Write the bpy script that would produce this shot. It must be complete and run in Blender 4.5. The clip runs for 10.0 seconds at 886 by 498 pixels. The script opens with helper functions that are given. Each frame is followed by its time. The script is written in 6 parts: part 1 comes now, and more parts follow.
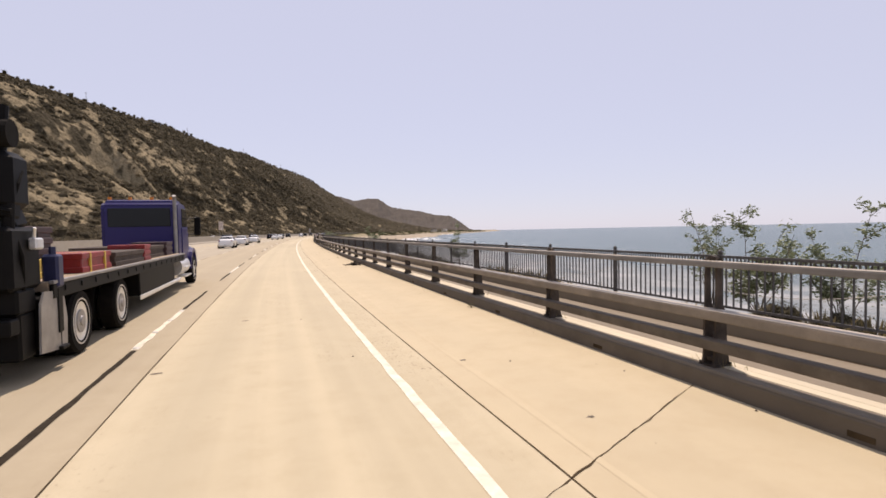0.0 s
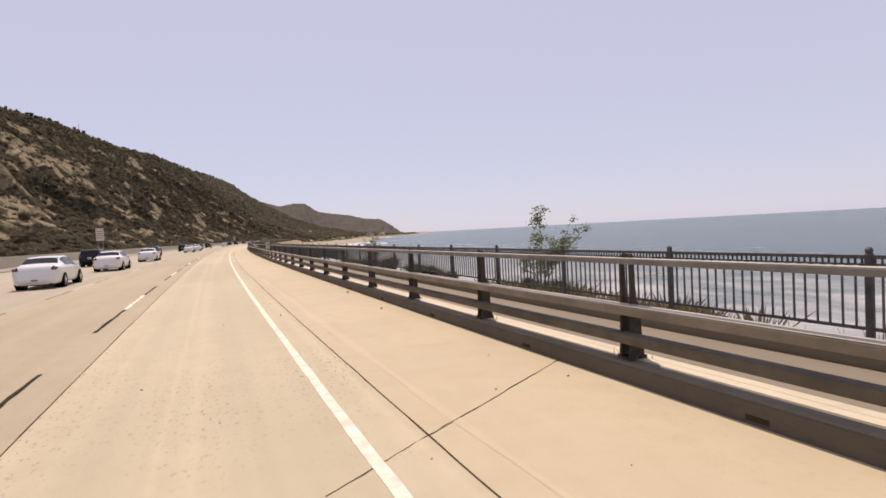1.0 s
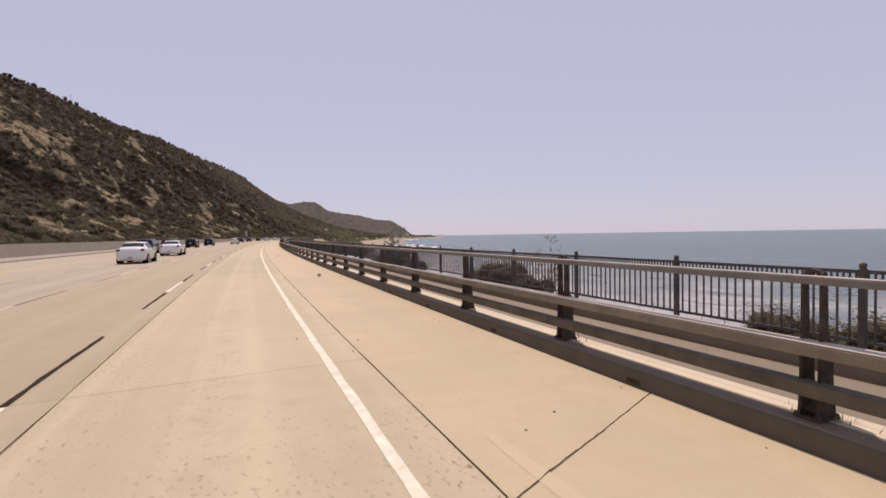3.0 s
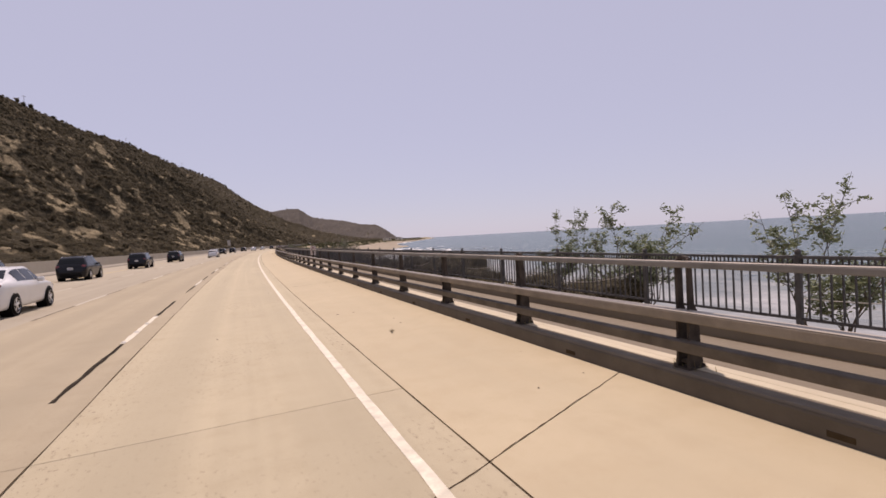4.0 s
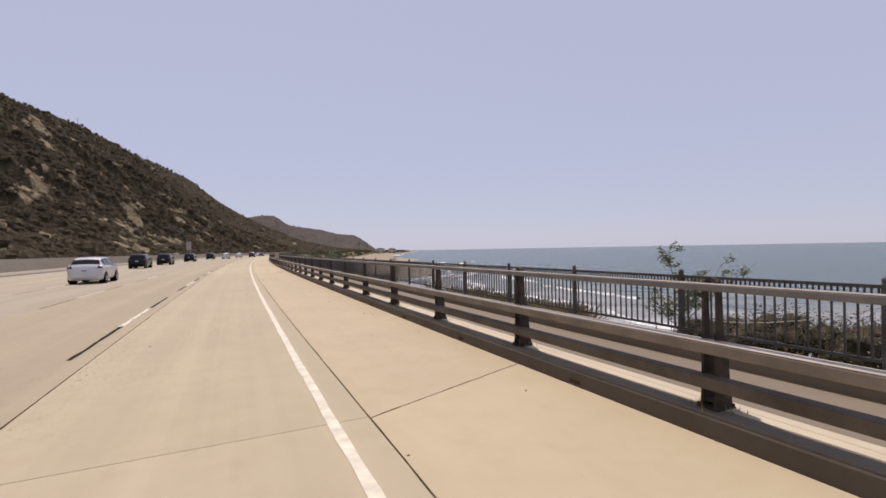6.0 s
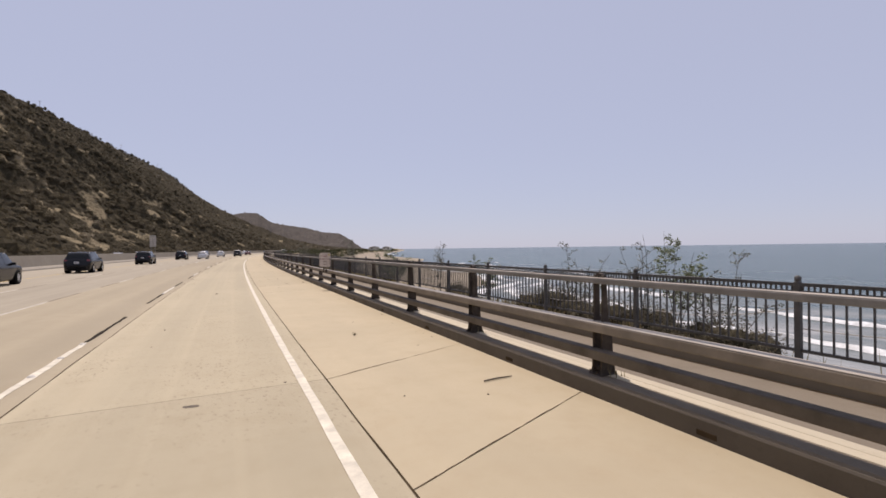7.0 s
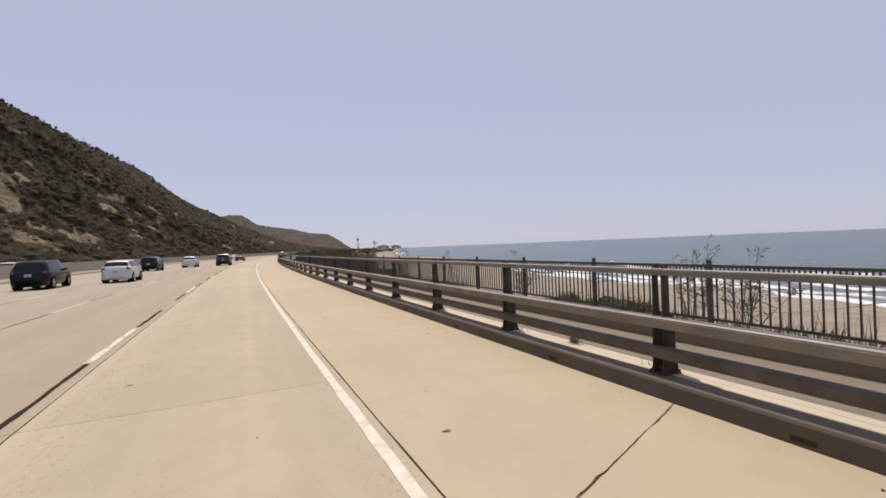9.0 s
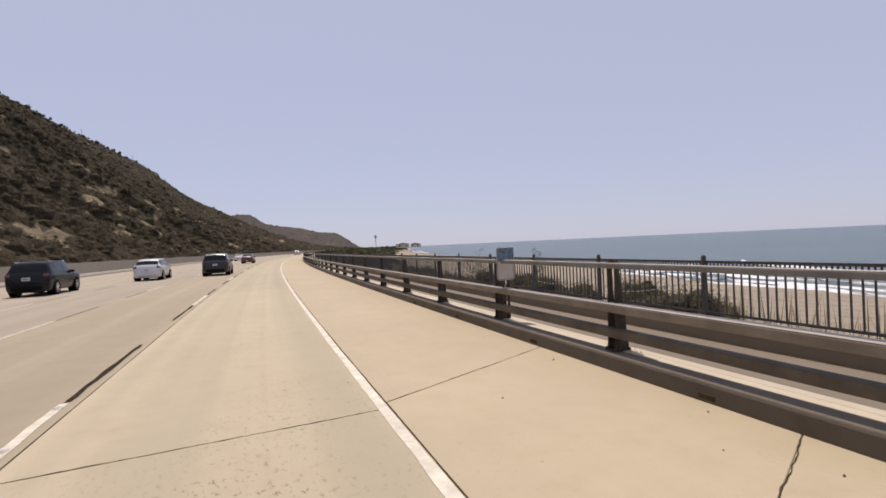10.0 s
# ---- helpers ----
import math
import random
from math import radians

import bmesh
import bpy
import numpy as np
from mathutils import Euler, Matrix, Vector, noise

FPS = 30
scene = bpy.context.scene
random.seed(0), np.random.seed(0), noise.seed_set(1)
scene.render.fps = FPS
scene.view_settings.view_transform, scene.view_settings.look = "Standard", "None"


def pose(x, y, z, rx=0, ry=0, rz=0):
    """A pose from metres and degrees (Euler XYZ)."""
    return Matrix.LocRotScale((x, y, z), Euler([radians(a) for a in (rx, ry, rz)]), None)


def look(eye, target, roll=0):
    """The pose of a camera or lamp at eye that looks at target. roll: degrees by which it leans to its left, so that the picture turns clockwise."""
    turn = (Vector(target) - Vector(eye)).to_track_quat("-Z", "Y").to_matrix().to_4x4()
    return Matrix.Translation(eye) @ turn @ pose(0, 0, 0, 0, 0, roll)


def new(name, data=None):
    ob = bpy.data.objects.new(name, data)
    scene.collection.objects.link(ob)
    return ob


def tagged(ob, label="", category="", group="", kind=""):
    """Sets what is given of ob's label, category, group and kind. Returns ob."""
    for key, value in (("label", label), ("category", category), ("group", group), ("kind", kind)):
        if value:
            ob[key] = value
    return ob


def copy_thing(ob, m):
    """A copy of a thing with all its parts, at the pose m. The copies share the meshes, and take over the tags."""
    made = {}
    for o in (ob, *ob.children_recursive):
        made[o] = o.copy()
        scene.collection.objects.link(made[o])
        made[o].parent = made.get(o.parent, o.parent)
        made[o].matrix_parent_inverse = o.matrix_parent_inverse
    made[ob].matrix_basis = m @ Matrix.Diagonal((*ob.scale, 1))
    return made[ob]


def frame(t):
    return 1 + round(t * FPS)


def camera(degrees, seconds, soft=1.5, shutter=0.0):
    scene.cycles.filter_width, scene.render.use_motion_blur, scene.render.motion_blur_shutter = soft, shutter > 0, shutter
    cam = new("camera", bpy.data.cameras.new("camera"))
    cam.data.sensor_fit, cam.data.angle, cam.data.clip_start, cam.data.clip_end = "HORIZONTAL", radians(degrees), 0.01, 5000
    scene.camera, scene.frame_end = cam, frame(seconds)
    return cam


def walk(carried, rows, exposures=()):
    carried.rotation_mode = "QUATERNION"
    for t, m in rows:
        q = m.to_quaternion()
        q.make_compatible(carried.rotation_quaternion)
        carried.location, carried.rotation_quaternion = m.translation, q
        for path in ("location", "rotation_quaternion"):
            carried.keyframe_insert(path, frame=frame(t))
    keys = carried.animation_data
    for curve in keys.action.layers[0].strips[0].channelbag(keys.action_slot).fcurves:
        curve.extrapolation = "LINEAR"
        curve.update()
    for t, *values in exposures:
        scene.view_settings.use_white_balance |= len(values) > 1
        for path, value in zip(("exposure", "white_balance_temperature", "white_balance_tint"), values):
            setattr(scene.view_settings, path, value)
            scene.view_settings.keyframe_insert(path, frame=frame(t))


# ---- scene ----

# ---- the road's line: curvature in 1/m at stations along the white edge line ----
STATION = [-80, -40, 60, 160, 260, 360, 460, 640, 700, 2600]
BEND = [0.0014, 0.0014, 0.0005, 0.00058, 0.0005, 0.00057, 0.00103, 0.00095, 0.0, 0.0]
LINE_S = np.arange(-80.0, 2600.0, 1.0)
LINE_A = np.cumsum(np.interp(LINE_S, STATION, BEND))
LINE_A -= np.interp(0.0, LINE_S, LINE_A)
LINE_X = np.cumsum(np.sin(LINE_A))
LINE_Y = np.cumsum(np.cos(LINE_A))
LINE_X -= np.interp(0.0, LINE_S, LINE_X)
LINE_Y -= np.interp(0.0, LINE_S, LINE_Y)


def bearing(s):
    """The road's heading at station s, radians to the right of +y."""
    return float(np.interp(s, LINE_S, LINE_A))


def place(s, off, z=0.0):
    """World point at station s, off metres to the right of the white edge line."""
    a = bearing(s)
    return Vector((float(np.interp(s, LINE_S, LINE_X)) + off * math.cos(a),
                   float(np.interp(s, LINE_S, LINE_Y)) - off * math.sin(a), z))


def stand(s, off, z=0.0, turn=0.0):
    """Pose at a station: local x to the right, y along the road."""
    p = place(s, off, z)
    return pose(p.x, p.y, p.z, 0, 0, -math.degrees(bearing(s)) + turn)


# ---- camera ----
cam = camera(83.0, 10.0, soft=1.65)
# seconds, station, offset, height, pitch, roll, yaw
DRIVE = [
    (0.0, -0.80, -1.33, 1.71, 87.88, 1.19, -19.06),
    (0.5, 18.97, -1.16, 1.73, 85.52, 3.97, -23.80),
    (1.0, 38.75, -1.05, 1.74, 87.87, 3.10, -27.13),
    (1.5, 58.44, -0.95, 1.70, 89.03, 2.12, -25.15),
    (2.0, 77.98, -0.92, 1.70, 89.26, -0.07, -25.13),
    (3.5, 135.32, -1.12, 1.69, 87.98, 1.96, -27.23),
    (4.0, 154.52, -1.18, 1.73, 88.51, 3.24, -28.02),
    (4.5, 173.75, -1.11, 1.71, 88.02, 2.42, -29.44),
    (5.0, 192.86, -1.07, 1.68, 89.32, 1.41, -30.07),
    (6.5, 250.17, -0.82, 1.69, 90.12, 0.78, -31.32),
    (7.0, 269.28, -0.87, 1.70, 89.86, 0.77, -32.53),
    (7.5, 288.38, -0.94, 1.70, 88.16, 0.13, -31.53),
    (8.0, 307.21, -1.00, 1.69, 89.35, 1.21, -33.13),
    (8.5, 326.52, -1.00, 1.67, 88.89, 1.94, -33.42),
    (9.0, 345.74, -1.06, 1.67, 89.59, 2.34, -33.99),
    (9.5, 364.95, -1.12, 1.69, 89.19, 2.70, -33.05),
    (10.0, 384.14, -1.14, 1.67, 89.44, 2.65, -33.19),
]
PATH = []
for t, s, off, h, pitch, roll, yaw in DRIVE:
    p = place(s, off, h)
    PATH.append((t, pose(p.x, p.y, p.z, pitch, roll, yaw)))
walk(cam, PATH, exposures=[(0.0, 0.24, 7060, 22), (0.5, 0.13, 7060, 23.5), (1.2, 0.12, 7060, 24.5), (2.0, 0.03, 7060, 26), (3.5, -0.10, 7010, 28.5), (4.5, -0.09, 7000, 29), (6.5, -0.13, 6620, 21), (10.0, -0.12, 6620, 21)])

# ---- light: high sun ahead over the sea, hazy sky ----
SUN_AZ, SUN_EL = radians(12), radians(62)
world = bpy.data.worlds.new("sky")
scene.world = world
world.use_nodes = True
wn = world.node_tree.nodes
sky = wn.new("ShaderNodeTexSky")
sky.sky_type = "NISHITA"
sky.sun_disc = False
sky.sun_elevation, sky.sun_rotation = SUN_EL, SUN_AZ
sky.air_density, sky.dust_density, sky.ozone_density = 1.0, 0.25, 3.0
sky.altitude = 0
wn["Background"].inputs["Strength"].default_value = 0.101
haze = wn.new("ShaderNodeMix")
haze.data_type = "RGBA"
haze.inputs["Factor"].default_value = 0.80
haze.inputs["B"].default_value = (5.30, 5.92, 7.30, 1)
world.node_tree.links.new(sky.outputs["Color"], haze.inputs["A"])
world.node_tree.links.new(haze.outputs["Result"], wn["Background"].inputs["Color"])
sun_data = bpy.data.lights.new("sun", "SUN")
sun_data.energy, sun_data.angle, sun_data.color = 4.2, radians(0.55), (1.0, 0.935, 0.83)
sun = new("sun", sun_data)
sun.matrix_world = look((300 * math.sin(SUN_AZ) * math.cos(SUN_EL), 300 * math.cos(SUN_AZ) * math.cos(SUN_EL),
                         300 * math.sin(SUN_EL)), (0, 0, 0))


# ---- materials ----
def shader(name, rough=0.8, metal=0.0):
    m = bpy.data.materials.new(name)
    m.use_nodes = True
    b = m.node_tree.nodes["Principled BSDF"]
    b.inputs["Roughness"].default_value, b.inputs["Metallic"].default_value = rough, metal
    return m, m.node_tree.nodes, m.node_tree.links, b


def spread(nodes, links, scale, low, high, detail=5.0, stretch=None, rough=0.6):
    """World-space noise between two stops, as a factor."""
    geo = nodes.new("ShaderNodeNewGeometry")
    out = geo.outputs["Position"]
    if stretch:
        mp = nodes.new("ShaderNodeMapping")
        mp.inputs["Scale"].default_value = stretch
        links.new(out, mp.inputs["Vector"])
        out = mp.outputs["Vector"]
    n = nodes.new("ShaderNodeTexNoise")
    n.inputs["Scale"].default_value, n.inputs["Detail"].default_value = scale, detail
    n.inputs["Roughness"].default_value = rough
    links.new(out, n.inputs["Vector"])
    r = nodes.new("ShaderNodeMapRange")
    r.inputs["From Min"].default_value, r.inputs["From Max"].default_value = low, high
    links.new(n.outputs["Fac"], r.inputs["Value"])
    return r.outputs["Result"]


def blend(nodes, links, fac, a, b):
    m = nodes.new("ShaderNodeMix")
    m.data_type = "RGBA"
    if hasattr(fac, "is_linked"):
        links.new(fac, m.inputs["Factor"])
    else:
        m.inputs["Factor"].default_value = fac
    for value, socket in ((a, m.inputs["A"]), (b, m.inputs["B"])):
        if hasattr(value, "is_linked"):
            links.new(value, socket)
        else:
            socket.default_value = (*value, 1)
    return m.outputs["Result"]


def relief(nodes, links, bsdf, height, strength, distance):
    bump = nodes.new("ShaderNodeBump")
    bump.inputs["Strength"].default_value, bump.inputs["Distance"].default_value = strength, distance
    links.new(height, bump.inputs["Height"])
    links.new(bump.outputs["Normal"], bsdf.inputs["Normal"])


def per_piece(nodes, links, colour, amount):
    """Each object a little lighter or darker than the next."""
    info = nodes.new("ShaderNodeObjectInfo")
    r = nodes.new("ShaderNodeMapRange")
    r.inputs["To Min"].default_value, r.inputs["To Max"].default_value = 1 - amount, 1 + amount
    links.new(info.outputs["Random"], r.inputs["Value"])
    hsv = nodes.new("ShaderNodeHueSaturation")
    links.new(r.outputs["Result"], hsv.inputs["Value"])
    links.new(colour, hsv.inputs["Color"])
    return hsv.outputs["Color"]


def plain(name, colour, rough=0.6, metal=0.0, vary=0.25, scale=3.0, bump=0.0, grain=60.0, piece=0.0, spec=0.5):
    """A surface of one colour with blotches and fine grain."""
    m, n, l, b = shader(name, rough, metal)
    b.inputs["Specular IOR Level"].default_value = spec
    dark = tuple(c * (1 - vary) for c in colour)
    lite = tuple(min(1, c * (1 + vary * 0.6)) for c in colour)
    col = blend(n, l, spread(n, l, scale, 0.3, 0.7), dark, lite)
    fine = spread(n, l, grain, 0.3, 0.7, 2)
    col = blend(n, l, fine, col, blend(n, l, 0.25, col, dark))
    if piece:
        col = per_piece(n, l, col, piece)
    l.new(col, b.inputs["Base Color"])
    if bump:
        relief(n, l, b, fine, bump, 0.01)
    return m


def concrete(name, colour, stain, speck, piece=0.04, rough=0.9, pits=1.0, streak=False, tracks=0.55):
    m, n, l, b = shader(name, rough)
    big = spread(n, l, 0.35, 0.35, 0.75, 6)
    mid = spread(n, l, 2.2, 0.45, 0.8, 6)
    pit = spread(n, l, 21.0, 0.575, 0.66, 4, (1, 0.5, 1), 0.66)
    pitted = spread(n, l, 0.14, 0.46, 0.62, 4)
    fine = spread(n, l, 170.0, 0.3, 0.7, 2)
    col = blend(n, l, big, colour, tuple(c * 0.88 for c in colour))
    col = blend(n, l, mid, col, stain)
    mul = n.new("ShaderNodeMath")
    mul.operation = "MULTIPLY"
    l.new(pit, mul.inputs[0])
    l.new(pitted, mul.inputs[1])
    weak = n.new("ShaderNodeMath")
    weak.operation = "MULTIPLY"
    weak.inputs[1].default_value = pits
    l.new(mul.outputs[0], weak.inputs[0])
    col = blend(n, l, weak.outputs[0], col, speck)
    col = blend(n, l, fine, col, blend(n, l, 0.16, col, speck))
    if streak:
        uvn = n.new("ShaderNodeUVMap")
        uvn.uv_map = "along"
        for sx, sy, amount, tone in ((1.1, 0.012, 0.3 + 0.35 * tracks, tuple(c * 0.79 for c in colour)), (2.7, 0.016, 0.06 + 0.34 * tracks, tuple(min(1, c * 1.13) for c in colour)), (7.0, 0.05, 0.2 * tracks, tuple(c * 0.87 for c in colour))):
            mp = n.new("ShaderNodeMapping")
            mp.inputs["Scale"].default_value = (sx, sy, 1)
            l.new(uvn.outputs["UV"], mp.inputs["Vector"])
            nt = n.new("ShaderNodeTexNoise")
            nt.inputs["Scale"].default_value, nt.inputs["Detail"].default_value = 1.0, 3.0
            l.new(mp.outputs["Vector"], nt.inputs["Vector"])
            r = n.new("ShaderNodeMapRange")
            r.inputs["From Min"].default_value, r.inputs["From Max"].default_value = 0.45, 0.68
            r.inputs["To Max"].default_value = amount
            l.new(nt.outputs["Fac"], r.inputs["Value"])
            col = blend(n, l, r.outputs["Result"], col, tone)
        # tyre paths: two darker bands in each lane, fading in and out along the road
        sep = n.new("ShaderNodeSeparateXYZ")
        l.new(uvn.outputs["UV"], sep.inputs[0])
        wave = n.new("ShaderNodeMath")
        wave.operation = "MULTIPLY_ADD"
        wave.inputs[1].default_value, wave.inputs[2].default_value = 2 * math.pi / 1.72, 2.9
        l.new(sep.outputs["X"], wave.inputs[0])
        sine = n.new("ShaderNodeMath")
        sine.operation = "SINE"
        l.new(wave.outputs[0], sine.inputs[0])
        band = n.new("ShaderNodeMapRange")
        band.inputs["From Min"].default_value, band.inputs["From Max"].default_value = -0.3, 1.0
        band.inputs["To Max"].default_value = tracks
        l.new(sine.outputs[0], band.inputs["Value"])
        fade = n.new("ShaderNodeMath")
        fade.operation = "MULTIPLY"
        l.new(band.outputs["Result"], fade.inputs[0])
        l.new(spread(n, l, 0.09, 0.25, 0.65, 3), fade.inputs[1])
        col = blend(n, l, fade.outputs[0], col, tuple(c * 0.78 for c in colour))
    col = per_piece(n, l, col, piece)
    l.new(col, b.inputs["Base Color"])
    relief(n, l, b, fine, 0.35, 0.004)
    return m


LANE = concrete("worn_lane_concrete", (0.462, 0.396, 0.267), (0.392, 0.328, 0.212), (0.145, 0.108, 0.068), pits=1.2, streak=True, tracks=0.75)
SHOULDER = concrete("shoulder_concrete", (0.480, 0.402, 0.264), (0.425, 0.347, 0.222), (0.24, 0.18, 0.11), pits=0.2, streak=True, tracks=0.0)
LANE_TWO = concrete("brown_lane_concrete", (0.375, 0.315, 0.212), (0.320, 0.264, 0.172), (0.16, 0.125, 0.08), pits=0.4, streak=True)
LANE_FAR = concrete("pale_lane_concrete", (0.37, 0.32, 0.232), (0.315, 0.27, 0.19), (0.26, 0.22, 0.18), pits=0.5, streak=True)
WALLCON = concrete("wall_concrete", (0.40, 0.355, 0.285), (0.33, 0.285, 0.22), (0.20, 0.17, 0.13), pits=0.3)
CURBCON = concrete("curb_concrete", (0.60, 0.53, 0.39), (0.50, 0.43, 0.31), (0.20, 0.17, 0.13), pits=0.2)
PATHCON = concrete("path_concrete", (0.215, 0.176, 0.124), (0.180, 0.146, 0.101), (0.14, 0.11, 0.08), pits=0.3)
SEAL = plain("joint_sealant", (0.072, 0.051, 0.030), 0.95, vary=0.4, scale=4, spec=0.05)
CURBDARK = concrete("dark_curb_face", (0.135, 0.112, 0.086), (0.092, 0.076, 0.059), (0.05, 0.045, 0.04), pits=0.3)
# curb top: grime, and the shadow of the rails painted in with it
CURBTOP = concrete("grimy_shadowed_curb_top", (0.215, 0.178, 0.132), (0.155, 0.126, 0.093), (0.07, 0.06, 0.05), pits=0.3)
BED = plain("joint_bed", (0.20, 0.16, 0.11), 0.95, vary=0.35, scale=5)
PAINT_W = plain("white_road_paint", (0.66, 0.60, 0.47), 0.7, vary=0.3, scale=5, bump=0.2)
PAINT_K = plain("black_road_paint", (0.038, 0.030, 0.022), 0.95, vary=0.4, scale=6, spec=0.05)
PAINT_WF = plain("faded_white_road_paint", (0.54, 0.49, 0.40), 0.75, vary=0.3, scale=4, bump=0.2)
PAINT_KF = plain("faded_black_road_paint", (0.13, 0.105, 0.078), 0.95, vary=0.4, scale=5, spec=0.1)
PAINT_Y = plain("yellow_road_paint", (0.62, 0.42, 0.10), 0.7, vary=0.25, scale=5)
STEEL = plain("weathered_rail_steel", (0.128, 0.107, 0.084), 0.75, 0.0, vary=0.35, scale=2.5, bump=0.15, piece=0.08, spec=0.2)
# wide rail: the light it catches is in the colour, paler than STEEL
RAILFACE = plain("lit_rail_steel", (0.265, 0.228, 0.185), 0.75, 0.0, vary=0.3, scale=2.2, bump=0.15, piece=0.08, spec=0.2)
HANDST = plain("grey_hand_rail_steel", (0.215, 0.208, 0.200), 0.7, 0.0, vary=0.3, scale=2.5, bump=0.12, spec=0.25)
# rail caps: sunlight on the rail tops put into a paler colour
STEEL_TOP = plain("lit_rail_top", (0.40, 0.35, 0.285), 0.6, 0.0, vary=0.25, scale=2.0, bump=0.1)
POSTST = plain("rusty_post_steel", (0.082, 0.067, 0.056), 0.85, 0.0, vary=0.5, scale=6, bump=0.3, piece=0.15, spec=0.15)
FENCEST = plain("fence_steel", (0.106, 0.102, 0.098), 0.65, 0.1, vary=0.4, scale=5, bump=0.15, piece=0.1, spec=0.3)


def terrain_material():
    m, n, l, b = shader("coastal_ground", 0.95)
    b.inputs["Specular IOR Level"].default_value = 0.1
    geo = n.new("ShaderNodeNewGeometry")
    grass = spread(n, l, 0.16, 0.42, 0.62, 6)
    dirt = blend(n, l, spread(n, l, 1.2, 0.35, 0.7, 6), (0.30, 0.235, 0.15), (0.40, 0.33, 0.235))
    green = blend(n, l, spread(n, l, 3.0, 0.3, 0.7, 5), (0.055, 0.07, 0.026), (0.13, 0.135, 0.055))
    col = blend(n, l, grass, dirt, green)
    sep = n.new("ShaderNodeSeparateXYZ")
    l.new(geo.outputs["Position"], sep.inputs[0])
    low = n.new("ShaderNodeMapRange")
    low.inputs["From Min"].default_value, low.inputs["From Max"].default_value = -1.6, -2.4
    l.new(sep.outputs["Z"], low.inputs["Value"])
    sand = blend(n, l, spread(n, l, 0.6, 0.3, 0.7, 6), (0.25, 0.21, 0.155), (0.36, 0.31, 0.235))
    col = blend(n, l, low.outputs["Result"], col, sand)
    l.new(col, b.inputs["Base Color"])
    relief(n, l, b, spread(n, l, 5.0, 0.2, 0.8, 6), 0.6, 0.15)
    return m


def hill_material(name, brush, brush2, rock, rock2, size, lift, masked=False):
    """Brush over rock; masked: bare where the mesh says so, else by noise alone."""
    m, n, l, b = shader(name, 0.95)
    b.inputs["Specular IOR Level"].default_value = 0.05
    cover = spread(n, l, 0.030 * size, 0.43 + lift, 0.60 + lift, 8, rough=0.68)
    tuft = spread(n, l, 0.30 * size, 0.40, 0.62, 5, rough=0.65)
    green = blend(n, l, tuft, brush, brush2)
    stone = blend(n, l, spread(n, l, 0.16 * size, 0.3, 0.7, 7, (1, 1, 0.35)), rock, rock2)
    both = n.new("ShaderNodeMath")
    both.operation = "MULTIPLY"
    l.new(cover, both.inputs[0])
    l.new(spread(n, l, 0.22 * size, 0.36, 0.56, 6, rough=0.7), both.inputs[1])
    fac = both.outputs[0]
    if masked:
        att = n.new("ShaderNodeAttribute")
        att.attribute_name = "bare"
        ragged = n.new("ShaderNodeMath")
        ragged.operation = "MULTIPLY_ADD"
        ragged.inputs[1].default_value = 0.36
        l.new(spread(n, l, 0.24, 0.0, 1.0, 7, (1, 1, 0.55), 0.7), ragged.inputs[0])
        l.new(att.outputs["Fac"], ragged.inputs[2])
        edge = n.new("ShaderNodeMapRange")
        edge.interpolation_type = "SMOOTHSTEP"
        edge.inputs["From Min"].default_value, edge.inputs["From Max"].default_value = 0.14, 0.34
        l.new(ragged.outputs[0], edge.inputs["Value"])
        fac = edge.outputs["Result"]
    col = blend(n, l, fac, green, stone)
    l.new(col, b.inputs["Base Color"])
    relief(n, l, b, spread(n, l, 0.35 * size, 0.2, 0.8, 7), 0.9, 2.0 / size)
    return m


GROUND = terrain_material()
HILL = hill_material("chaparral_hillside", (0.046, 0.038, 0.024), (0.080, 0.066, 0.042), (0.33, 0.265, 0.165), (0.20, 0.162, 0.100), 1.0, 0.10, True)
# distance haze put into the colours: paler and greyer than HILL
FARHILL = hill_material("hazed_hillside", (0.078, 0.069, 0.060), (0.108, 0.093, 0.078), (0.16, 0.136, 0.110), (0.128, 0.110, 0.092), 0.25, 0.10)


